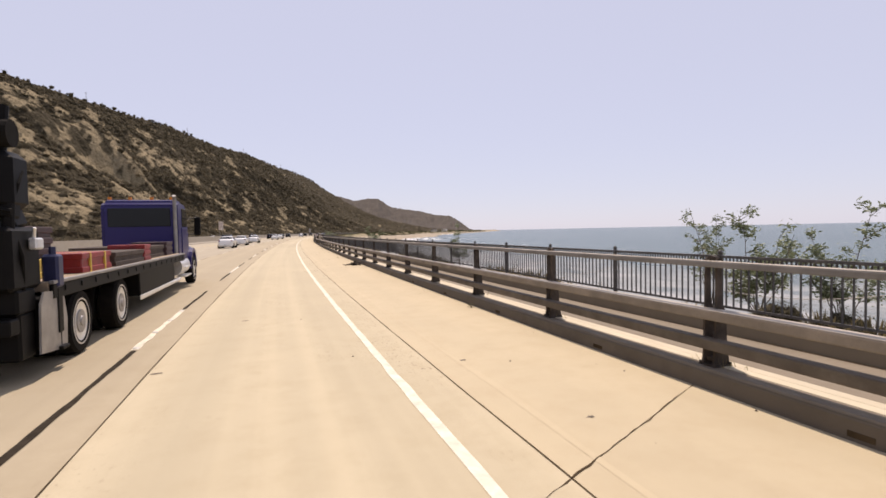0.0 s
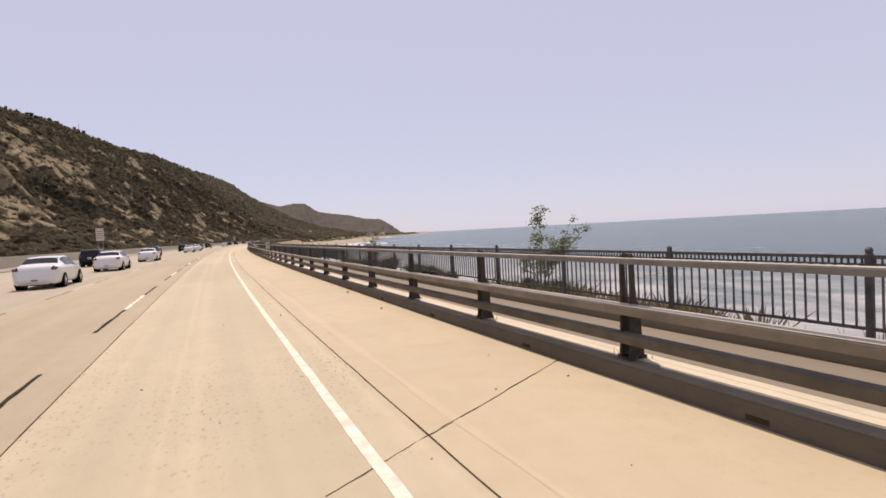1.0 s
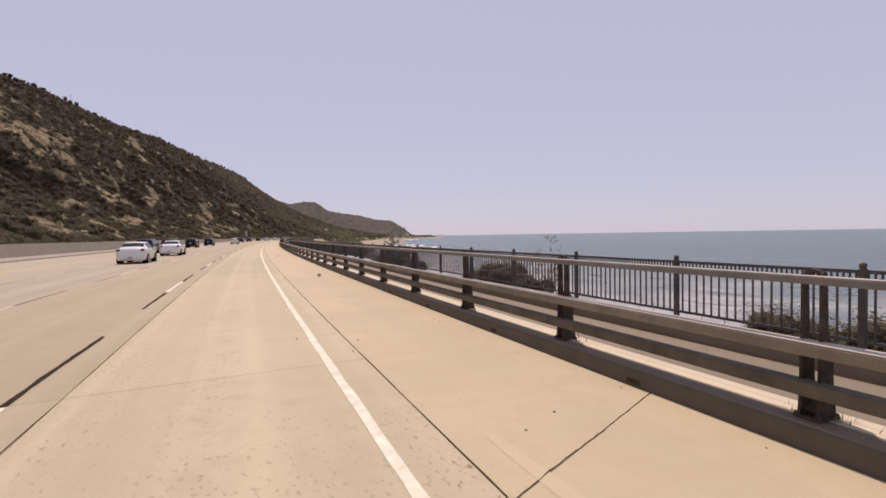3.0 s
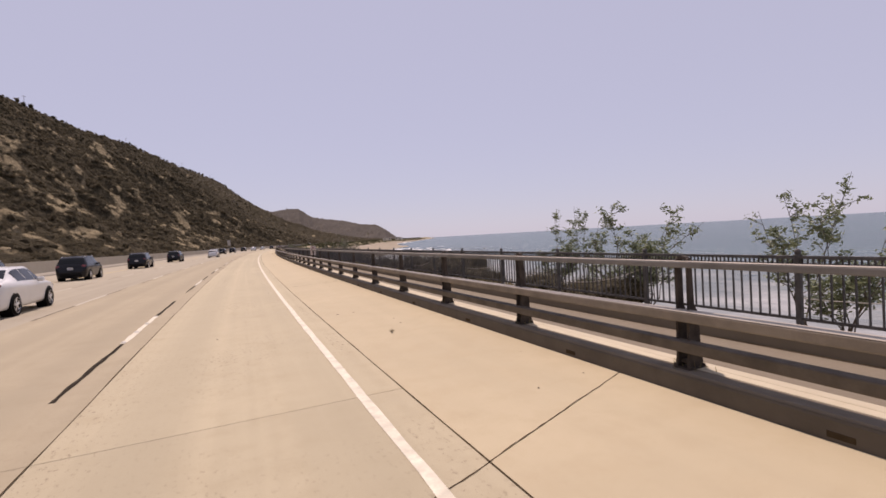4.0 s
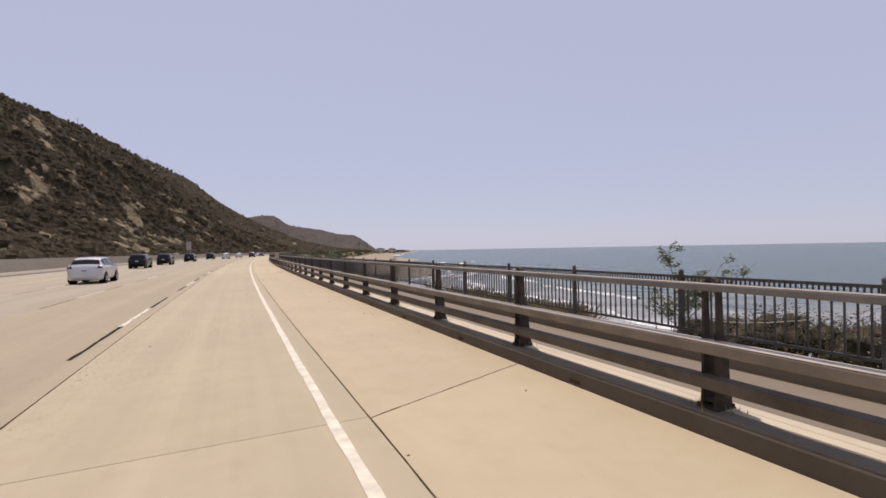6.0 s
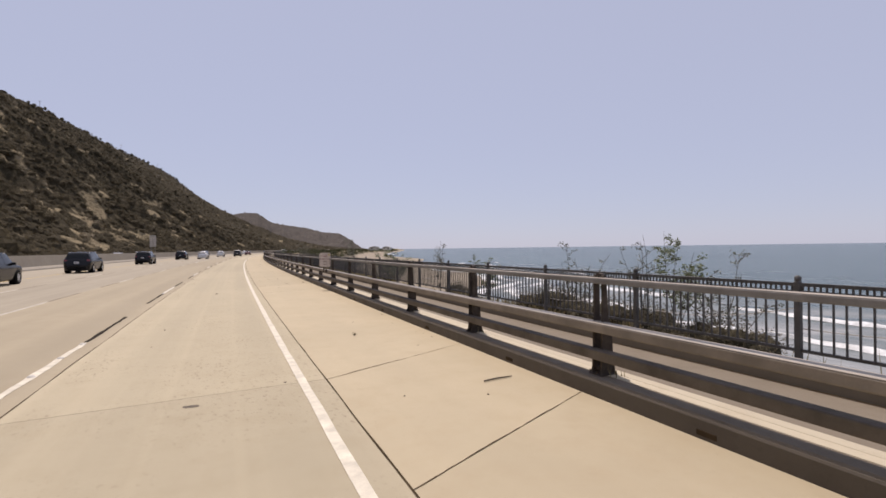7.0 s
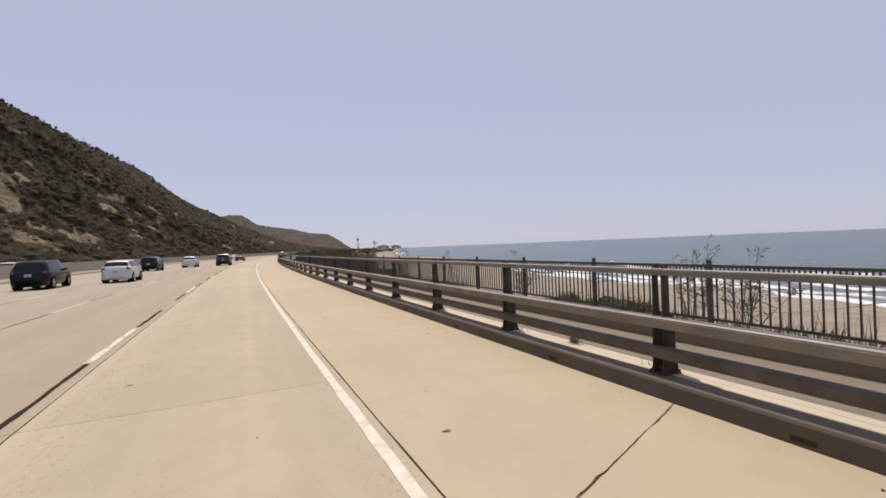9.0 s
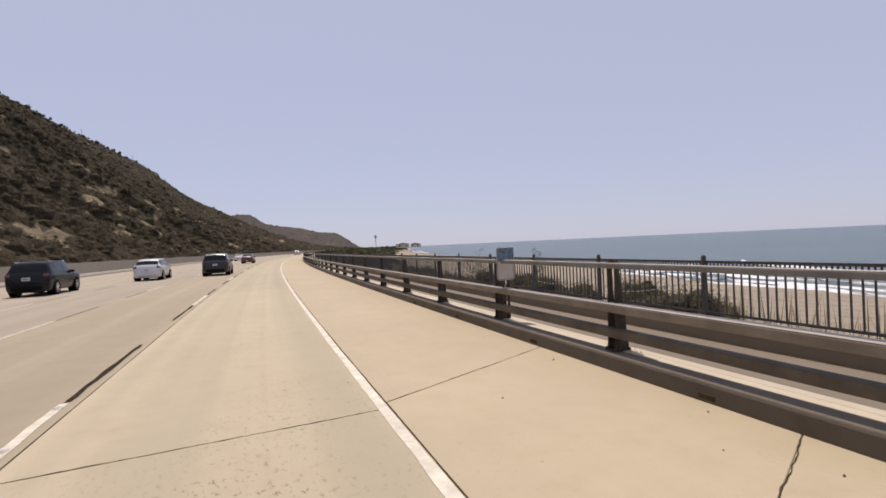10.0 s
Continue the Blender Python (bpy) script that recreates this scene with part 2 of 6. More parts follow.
def water_material(name, foamy=False):
    m, n, l, b = shader(name, 0.22)
    col = blend(n, l, spread(n, l, 0.010, 0.35, 0.65, 4, (1, 0.35, 1)), (0.034, 0.066, 0.068), (0.054, 0.092, 0.092))
    b.inputs["IOR"].default_value = 1.33
    if foamy:
        # churned foam and sun glitter as pale colour: thick where the "foam" attribute is high, in drawn-out patches
        at = n.new("ShaderNodeAttribute")
        at.attribute_name = "foam"
        add = n.new("ShaderNodeMath")
        l.new(spread(n, l, 0.22, 0.25, 0.75, 7, (1, 0.45, 1), 0.68), add.inputs[0])
        l.new(at.outputs["Fac"], add.inputs[1])
        fac = n.new("ShaderNodeMapRange")
        fac.inputs["From Min"].default_value, fac.inputs["From Max"].default_value = 0.88, 1.65
        l.new(add.outputs[0], fac.inputs["Value"])
        mix = n.new("ShaderNodeMix")
        mix.data_type = "RGBA"
        l.new(fac.outputs["Result"], mix.inputs["Factor"])
        l.new(col, mix.inputs["A"])
        mix.inputs["B"].default_value = (0.37, 0.37, 0.37, 1)
        col = mix.outputs["Result"]
        dull = n.new("ShaderNodeMapRange")
        dull.inputs["To Min"].default_value, dull.inputs["To Max"].default_value = 0.22, 0.85
        l.new(fac.outputs["Result"], dull.inputs["Value"])
        l.new(dull.outputs["Result"], b.inputs["Roughness"])
    l.new(col, b.inputs["Base Color"])
    wave = n.new("ShaderNodeMath")
    l.new(spread(n, l, 0.55, 0.2, 0.8, 5, (1, 0.5, 1)), wave.inputs[0])
    l.new(spread(n, l, 0.08, 0.2, 0.8, 4, (1, 0.4, 1)), wave.inputs[1])
    relief(n, l, b, wave.outputs[0], 0.55, 0.6)
    return m


WATER = water_material("sea_water")
SHALLOWS = water_material("churned_shallows", True)
FOAM = plain("sea_foam", (0.72, 0.73, 0.72), 0.8, vary=0.3, scale=1.5, bump=0.5, grain=8)


# ---- mesh helpers ----
def mesh_of(name, verts, faces, material, smooth=False, uv=None):
    me = bpy.data.meshes.new(name)
    me.from_pydata([tuple(v) for v in verts], [], faces)
    me.update()
    me.materials.append(material)
    if uv:
        layer = me.uv_layers.new(name="along")
        layer.data.foreach_set("uv", [c for lp in me.loops for c in uv[lp.vertex_index]])
    if smooth:
        me.polygons.foreach_set("use_smooth", [True] * len(me.polygons))
    return me


def part(name, bm, material, parent=None, label="", m=None, smooth=False):
    """Links a bmesh as one mesh object under a thing or a part."""
    me = bpy.data.meshes.new(name)
    bm.to_mesh(me)
    bm.free()
    me.materials.append(material)
    if smooth:
        me.polygons.foreach_set("use_smooth", [True] * len(me.polygons))
    return put(name, me, parent, label, m)


def put(name, me, parent=None, label="", m=None):
    ob = new(name, me)
    if parent is not None:
        ob.parent = parent
    if m is not None:
        ob.matrix_basis = m
    if label:
        tagged(ob, label)
    return ob


def box(bm, x0, x1, y0, y1, z0, z1, bevel=0.0, m=None):
    """A box with bevelled edges, added to bm."""
    r = bmesh.ops.create_cube(bm, size=1.0)
    vs = r["verts"]
    bmesh.ops.scale(bm, vec=(x1 - x0, y1 - y0, z1 - z0), verts=vs)
    bmesh.ops.translate(bm, vec=((x0 + x1) / 2, (y0 + y1) / 2, (z0 + z1) / 2), verts=vs)
    if bevel:
        es = list({e for v in vs for e in v.link_edges})
        r = bmesh.ops.bevel(bm, geom=es, offset=bevel, segments=1, affect="EDGES")
        vs = list({v for f in r["faces"] for v in f.verts} | {v for v in vs if v.is_valid})
    if m is not None:
        bmesh.ops.transform(bm, matrix=m, verts=vs)
    return vs


def tube(bm, a, b, r, n=8, r2=None):
    """A round bar from a to b."""
    a, b = Vector(a), Vector(b)
    q = (b - a).to_track_quat("Z", "Y").to_matrix().to_4x4()
    bmesh.ops.create_cone(bm, cap_ends=True, segments=n, radius1=r, radius2=r if r2 is None else r2,
                          depth=(b - a).length, matrix=Matrix.Translation((a + b) / 2) @ q)


def plate(bm, outline, x0, x1, axis="x"):
    """An outline in (y, z) or (x, z) given a thickness."""
    pick = (lambda t, u, v: (t, u, v)) if axis == "x" else (lambda t, u, v: (u, t, v))
    a = [bm.verts.new(pick(x0, u, v)) for u, v in outline]
    b = [bm.verts.new(pick(x1, u, v)) for u, v in outline]
    bm.faces.new(a)
    bm.faces.new(list(reversed(b)))
    for i in range(len(a)):
        j = (i + 1) % len(a)
        bm.faces.new((a[i], b[i], b[j], a[j]))
    bmesh.ops.recalc_face_normals(bm, faces=bm.faces[:])


def loft(name, stations, outline, material, closed=True, smooth=False, wobble=0.0):
    """An outline of (off, z) drawn along the road; the mesh is in world coordinates."""
    verts, faces, k = [], [], len(outline)
    for s in stations:
        for off, z in outline:
            w = wobble * noise.noise((s * 0.7, off * 3, z * 3)) if wobble else 0
            verts.append(place(s, off + w, z))
    for i in range(len(stations) - 1):
        for j in range(k if closed else k - 1):
            a, b = i * k + j, i * k + (j + 1) % k
            faces.append((a, a + k, b + k, b))
    if closed:
        faces.append(tuple(range(k)))
        e = (len(stations) - 1) * k
        faces.append(tuple(e + k - 1 - j for j in range(k)))
    me = mesh_of(name, verts, faces, material, smooth)
    bm = bmesh.new()
    bm.from_mesh(me)
    bmesh.ops.recalc_face_normals(bm, faces=bm.faces[:])
    bm.to_mesh(me)
    bm.free()
    return me


def steps(a, b, d):
    return [a + (b - a) * i / max(1, round((b - a) / d)) for i in range(max(1, round((b - a) / d)) + 1)]


# ---- the ground: one sheet from the hill's foot to below the sea ----
SEA_Z = -5.0


def ground_z(s, off):
    if off <= 5.7:
        return -0.16
    bank = np.interp(off, [5.7, 6.6, 8, 10, 13, 17, 26, 60], [-0.05, -0.1, -0.7, -1.9, -3.8, -5.2, -6.5, -8])
    shore = float(np.interp(s, [300, 430, 560, 620, 700, 866, 1100, 1650], [50, 54, 80, 78, 62, 45, 50, 66]))
    beach = np.interp(off, [5.7, 7, 9, 12, shore * 0.45, shore * 0.75, shore, shore + 45], [-0.05, -0.2, -1.0, -1.9, -3.0, -3.9, -5.1, -8])
    crest = float(np.interp(s, [430, 600, 760, 866], [14, 24, 34, 40]))
    wide = np.interp(off, [5.7, 9, crest - 3, crest + 4, (crest + shore) / 2 + 2, shore + 1, shore + 50], [-0.05, 0.3, 0.7, -2.4, -3.8, -5.1, -9])
    k = float(np.interp(s, [292, 372], [0, 1]))
    w = float(np.interp(s, [405, 480], [0, 1]))
    z = (bank * (1 - k) + beach * k) * (1 - w) + wide * w
    rough = 0.25 * noise.noise((s * 0.23, off * 0.3, 1.0)) + 0.5 * noise.noise((s * 0.05, off * 0.08, 4.0))
    return z + rough * min(1, (off - 5.7) / 2.5)


GOFF = [-90, -60, -45, -40, -30, -20, -10, 0, 5.7, 6.3, 7, 8, 9.5, 11, 13, 15, 18, 22, 27, 33, 40, 50, 62, 78, 100, 140, 200, 300]
GS = steps(-80, 520, 3.0) + steps(540, 2560, 20)
gv = [place(s, off, ground_z(s, off) if off > 5.7 else (-0.16 if off > -39 else -0.05)) for s in GS for off in GOFF]
gf = [(i * len(GOFF) + j, i * len(GOFF) + j + 1, (i + 1) * len(GOFF) + j + 1, (i + 1) * len(GOFF) + j)
      for i in range(len(GS) - 1) for j in range(len(GOFF) - 1)]
ground = tagged(put("ground", mesh_of("ground", gv, gf, GROUND, True)), "dry coastal bank with grass and beach sand", "ground", kind="structure")

# ---- the sea ----
sv, sf = [(20.0, 190.0, SEA_Z)], []
RINGS = [12, 25, 40, 60, 90, 130, 200, 300, 450, 700, 1100, 1700, 2600, 3800, 4780]
for r in RINGS:
    for k in range(96):
        a = 2 * math.pi * k / 96
        sv.append((20 + r * math.cos(a), 190 + r * math.sin(a), SEA_Z))
for k in range(96):
    sf.append((0, 1 + k, 1 + (k + 1) % 96))
for i in range(len(RINGS) - 1):
    for k in range(96):
        a, b = 1 + i * 96 + k, 1 + i * 96 + (k + 1) % 96
        sf.append((a, a + 96, b + 96, b))
water = tagged(put("water", mesh_of("water", sv, sf, WATER, True)), "calm hazy blue-grey sea reaching the horizon", "sea", kind="structure")

# ---- the long hill beside the road ----
HILL_A = radians(16)
HILL_DIR, HILL_N = Vector((math.sin(HILL_A), math.cos(HILL_A))), Vector((math.cos(HILL_A), -math.sin(HILL_A)))
RIDGE_L = [-500, 100, 400, 520, 600, 720, 800, 900, 1000, 1100, 1200, 1300, 1400, 1500, 1600, 1720, 1900, 2050, 2300]
RIDGE_H = [74, 88, 103, 108, 113, 113, 119, 121, 122, 126, 128, 128, 123, 118, 116, 113, 108, 95, 20]


def road_gap(l):
    """Distance from the ridge line to the road's inland edge, square to the ridge."""
    best = 1e9
    for s in np.arange(max(-80, l - 260), min(2590, l + 320), 10.0):
        p = place(s, -40)
        d = Vector((p.x + 260, p.y))
        if abs(d.dot(HILL_DIR) - l) < 8:
            best = min(best, d.dot(HILL_N))
    return best


HL = steps(-480, -10, 10.0) + steps(0, 900, 2.5) + steps(912, 2300, 12.0)
gap_l = [l for l in steps(-60, 2300, 40)]
gap_m = [road_gap(l) for l in gap_l]
pairs = [(a, b) for a, b in zip(gap_l, gap_m) if b < 1e8]
HN = 84
hv = []
for l in HL:
    top = float(np.interp(l, RIDGE_L, RIDGE_H))
    foot = float(np.interp(l, [a for a, _ in pairs], [b for _, b in pairs]))
    for j in range(HN):
        u = j / (HN - 8)
        if u <= 1:
            m = foot * (1 - u)
            hollow = float(np.interp(l, [750, 1300], [0.0, 1.0]))
            prof = (0.55 - 0.33 * hollow) * u + (0.45 + 0.33 * hollow) * u ** (1.5 + 0.9 * hollow)
            spur = noise.noise((l * 0.021 + 3 * u, u * 1.2, 7.0)) + 0.5 * noise.noise((l * 0.055, u * 2.5, 2.0))
            crag = noise.noise((l * 0.13, u * 7, 5.0)) + 0.5 * noise.noise((l * 0.31, u * 15, 9.0))
            lump = math.sin(min(1, u) * math.pi) ** 0.7
            ease = float(np.interp(l, [650, 1050], [1.0, 0.75]))
            gully = abs(noise.noise((l * 0.026 + 2.2 * u, u * 0.7, 11.0))) + 0.6 * abs(noise.noise((l * 0.07 + 3.5 * u, u * 1.6, 21.0)))
            z = top * prof + lump * ease * (spur * 9.0 + crag * 3.0 - 14.0 * gully + 2.0) - lump * (1 - ease) * 6.0
            if u > 0.9:
                z += (u - 0.9) * 10 * (1.2 * noise.noise((l * 0.09, 3.0, 1.0)) + 0.8 * noise.noise((l * 0.33, 1.0, 1.0)))
            m += lump * 5 * spur * ease
        else:
            m = -(u - 1) * 300
            z = top - (u - 1) * 260 + 3 * noise.noise((l * 0.05, u * 5, 3.0))
        p = Vector((-260, 0)) + HILL_DIR * l + HILL_N * m
        hv.append((p.x, p.y, max(z, -1.0) - (0.3 if u == 0 else 0)))
hf = [(i * HN + j, (i + 1) * HN + j, (i + 1) * HN + j + 1, i * HN + j + 1) for i in range(len(HL) - 1) for j in range(HN - 1)]


def bareness(p, l, j):
    """Above 0 where the slope is bare of shrubs."""
    bare = 0.55 * noise.noise((p[0] * 0.04 + 5, p[1] * 0.04, p[2] * 0.04)) + 0.8 * noise.noise((p[0] * 0.12, p[1] * 0.12 + 9, p[2] * 0.075)) + 0.5 * noise.noise((p[0] * 0.30, p[1] * 0.30 + 3, p[2] * 0.16))
    stony = float(np.interp(l, [0, 250, 480, 700, 900], [-0.06, -0.02, 0.13, 0.33, 0.50])) - (0.05 if l < 560 and j > HN * 0.42 else 0.0)
    return bare - stony if 3 < j < HN - 12 else -0.5


hill = tagged(put("hillside", mesh_of("hillside", hv, hf, HILL, False)), "steep brown hillside with dark chaparral and bare rock", "hill", kind="structure")
mask = hill.data.attributes.new("bare", "FLOAT", "POINT")
mask.data.foreach_set("value", [max(-0.5, min(0.5, bareness(hv[i * HN + j], HL[i], j))) for i in range(len(HL)) for j in range(HN)])

# ---- the far hills towards the headland ----
FAR_AZ = [0.02, 0.128, 0.16, 0.184, 0.205, 0.229, 0.256, 0.288, 0.315, 0.348, 0.364, 0.380, 0.392]
FAR_T = [0.068, 0.066, 0.0572, 0.0612, 0.0609, 0.0455, 0.0407, 0.0368, 0.0297, 0.0269, 0.0178, 0.0066, -0.003]
fv, ff = [], []
azs = steps(0.02, 0.392, 0.003)
ROWS = 14
for az in azs:
    h = 1.08 * float(np.interp(az, FAR_AZ, FAR_T))
    for j in range(ROWS):
        k = j / (ROWS - 1)
        d = 3300 + 1000 * k
        z = 1.7 + (h * 4300 - 1.7) * (0.1 + 0.9 * k ** 1.2) + (25 * noise.noise((az * 90, k * 5, 2.0)) * math.sin(k * math.pi)) + (9 * noise.noise((az * 300, 0, 2.0)) if k == 1 else 0)
        fv.append((d * math.sin(az), d * math.cos(az), z if j else -6.0))
for i in range(len(azs) - 1):
    for j in range(ROWS - 1):
        a = i * ROWS + j
        ff.append((a, a + ROWS, a + ROWS + 1, a + 1))
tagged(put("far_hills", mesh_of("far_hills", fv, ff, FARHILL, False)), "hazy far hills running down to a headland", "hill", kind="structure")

# the low point of land at the far end of the bay
hd, hdf = [], []
for i, k in enumerate(steps(0, 1, 0.04)):
    az = 0.30 + 0.142 * k
    d = 2500 - 120 * k
    top = 5.0 * (1 - k) ** 0.5 + 1.5 + 1.8 * noise.noise((k * 30, 0, 0))
    for dd, z in ((-160 * (1 - k * 0.8), -6.5), (-60, -4.2 + 0.3 * top), (0, top - 4), (120, -6)):
        hd.append(((d + dd) * math.sin(az), (d + dd) * math.cos(az), z))
for i in range(len(hd) // 4 - 1):
    for j in range(3):
        a = i * 4 + j
        hdf.append((a, a + 4, a + 5, a + 1))
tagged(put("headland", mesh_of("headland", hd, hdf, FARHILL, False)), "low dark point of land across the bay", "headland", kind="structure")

# ---- the carriageway: concrete slabs on a dark bed ----
ROAD_S = steps(-78, 700, 3.0) + steps(720, 2500, 20)
road = tagged(put("road", loft("road", ROAD_S, [(-19.2, -0.10), (-19.2, -0.025), (2.928, -0.025), (2.928, -0.10)], BED)), "sun-bleached concrete freeway carriageway", "road", kind="structure")
# stations of the transverse joints: across the shoulder, and across the two lanes beside it
SHOULDER_J = [-20, 2.1, 22.5, 42.65, 59.4, 64.15, 79.9, 100, 119, 137.1, 141.5, 157.9, 175.5, 179.4, 199.6, 218, 236, 255.1, 272.6,
              275.9, 290.4, 293.85, 310.5, 327.7, 332.35, 348.0, 368.55, 385.4, 389.4, 408, 428, 449, 470]
LANE_J = [-20, 63.9, 85.1, 104, 123, 141.5, 160, 178.9, 199.6, 218, 236, 254.9, 275.9, 294, 313, 332.1, 352.2, 373.4, 389.2, 408, 428, 449, 470]
SKEW = 0.54
RUN_ON = (2.1, 22.5, 42.65, 157.9, 368.55)
OPEN_J = [63.9, 178.9, 254.9, 332.1, 389.2]


def slab(name, s0, s1, left, right, zero, skew, material, parent, gap=0.0025):
    """One road slab between two joints, following the road's bend, its upper edge chamfered; left, right and the
    offset at which the joint stands at its station are given by station."""
    n = max(1, round((s1 - s0) / 4.0))
    c = place((s0 + s1) / 2, 0.5 * (left((s0 + s1) / 2) + right((s0 + s1) / 2)))
    vs, uv, fs = [], [], []
    for i in range(n + 1):
        f = i / n
        st = s0 + (s1 - s0) * f
        pull = (1 - 2 * f) if i in (0, n) else 0.0
        for edge, do in ((left, 1), (right, -1)):
            o = edge(st)
            at = st + skew * (o - zero(st))
            for z, g in ((-0.022, gap), (-0.006, gap), (0.0, gap + 0.006)):
                vs.append(place(at + pull * g, o + do * g, z) - c)
                uv.append((o, at))
    for i in range(n):
        a, b = 6 * i, 6 * (i + 1)
        fs += [(a + 2, a + 5, b + 5, b + 2), (a + 1, a + 2, b + 2, b + 1), (a, a + 1, b + 1, b), (a + 5, a + 4, b + 4, b + 5), (a + 4, a + 3, b + 3, b + 4)]
    for a, turn in ((0, 1), (6 * n, -1)):
        fs += [q[::turn] for q in ((a + 2, a + 1, a + 4, a + 5), (a + 1, a, a + 3, a + 4))]
    put(name, mesh_of(name, vs, fs, material, False, uv), parent, m=Matrix.Translation(c))


LANES = [(-3.05, 0.42, LANE), (-6.72, -3.05, LANE_TWO), (-10.1, -6.72, LANE_FAR), (-13.5, -10.1, LANE_FAR), (-19.2, -13.5, LANE_FAR)]


def right_joint(s):
    """Offset of the joint between the lane and the shoulder."""
    return float(np.interp(s, [0, 150, 260, 390], [0.56, 0.50, 0.33, 0.07]))


def left_joint(s):
    return float(np.interp(s, [0, 60, 330, 400], [-2.86, -2.78, -3.12, -3.2]))


def slab_row(s0, s1, edge0, edge1, skew, material, joints, name="slabs", gap=0.006, parent=None):
    """Many slabs far from the edge line, joined."""
    vs, fs, uv = [], [], []
    cuts = [j for j in joints if s0 <= j <= s1]
    for a, b in zip(cuts, cuts[1:]):
        k = len(vs)
        for z, g in ((-0.03, gap), (-0.004, gap), (0.0, gap + 0.014)):
            for s, o, ds, do in ((a, edge0, 1, 1), (a, edge1, 1, -1), (b, edge1, -1, -1), (b, edge0, -1, 1)):
                vs.append(place(s + skew * o + ds * g, o + do * g, z))
                uv.append((o, s))
        fs.append((k + 8, k + 9, k + 10, k + 11))
        for lo in (0, 4):
            fs += [(k + lo + i, k + lo + (i + 1) % 4, k + lo + 4 + (i + 1) % 4, k + lo + 4 + i) for i in range(4)]
    return put(name, mesh_of(name, vs, fs, material, False, uv), parent)


FARJ = steps(470, 700, 6.0) + steps(712, 2400, 12.0)
BACKJ = steps(-76, -20, 4.7)
FULLJ = BACKJ[:-1] + [-20, 2.2, 22.3, 42.5] + LANE_J[1:] + FARJ[1:]
for i, (o0, o1, mt) in enumerate(LANES[2:]):
    tagged(slab_row(-76, 2400, o0, o1, 0.02, mt, FULLJ, parent=road), "pale concrete lane slabs", kind="stuff")
for o0, o1, mt in ((-3.2, 0.07, LANE), (-6.72, -3.2, LANE_TWO), (0.07, 2.86, SHOULDER)):
    tagged(slab_row(470, 2400, o0, o1, 0.0, mt, FARJ, parent=road), "concrete lane slabs further along the road", kind="stuff")
    tagged(slab_row(-76, -20, o0, o1, 0.0, mt, BACKJ, parent=road), "concrete lane slabs back along the road", kind="stuff")

# ---- lane lines ----
def ribbon(name, s0, s1, off, width, z, material, parent, ragged=0.0, d=1.0):
    """A painted line lying on the road."""
    vs, fs = [], []
    st = steps(s0, s1, d)
    for s in st:
        for k, side in enumerate((-1, 1)):
            w = width / 2 + ragged * noise.noise((s * 2.3, off + side * 9, z * 50))
            vs.append(place(s, off + side * w, z))
    for i in range(len(st) - 1):
        fs.append((2 * i, 2 * i + 1, 2 * i + 3, 2 * i + 2))
    return put(name, mesh_of(name, vs, fs, material), parent)


tagged(ribbon("edge_line", -70, 900, 0.0, 0.108, 0.004, PAINT_W, road, 0.018, 0.5), "worn white edge line")
tagged(ribbon("yellow_line", -70, 900, -13.6, 0.12, 0.004, PAINT_Y, road, 0.01, 2.0), "faded yellow median line")
vs, fs = [], []
st = steps(-30, 470, 0.35)
for s in st:
    for side in (-1, 1):
        w = max(0.002, 0.008 + 0.009 * noise.noise((s * 1.3, side * 5, 3.0)) + 0.004 * noise.noise((s * 0.2, side, 1.0)))
        vs.append(place(s, right_joint(s) + side * w + 0.008 * noise.noise((s * 0.6, 0, 9.0)), 0.003))
for i in range(len(st) - 1):
    fs.append((2 * i, 2 * i + 1, 2 * i + 3, 2 * i + 2))
tagged(put("joint_seal", mesh_of("joint_seal", vs, fs, SEAL), road), "ragged dark seal in the long shoulder joint")
vs = []
for s in st:
    for side in (-1, 1):
        w = max(0.001, 0.005 + 0.010 * noise.noise((s * 0.9, side * 5, 13.0)) + 0.006 * noise.noise((s * 0.15, side, 11.0)))
        vs.append(place(s, left_joint(s) + side * w + 0.02 * noise.noise((s * 0.4, 0, 19.0)), 0.003))
tagged(put("joint_seal", mesh_of("joint_seal", vs, fs, SEAL), road), "broken dark seal in the joint beside the lane line")


SCOUR = concrete("scoured_concrete", (0.494, 0.412, 0.270), (0.44, 0.36, 0.23), (0.30, 0.24, 0.16), pits=0.1)
vs, fs = [], []
st = steps(-20, 120, 0.6)
for s in st:
    for side in (-1, 1):
        w = max(0.005, 0.05 + 0.11 * noise.noise((s * 0.35, side * 5, 8.0)) + 0.06 * noise.noise((s * 0.05, 2.0, 8.0)))
        vs.append(place(s, right_joint(s) + 0.36 + side * w, 0.002))
for i in range(len(st) - 1):
    fs.append((2 * i, 2 * i + 1, 2 * i + 3, 2 * i + 2))
tagged(put("scoured_strip", mesh_of("scoured_strip", vs, fs, SCOUR), road), "pale scoured strip beside the shoulder joint")


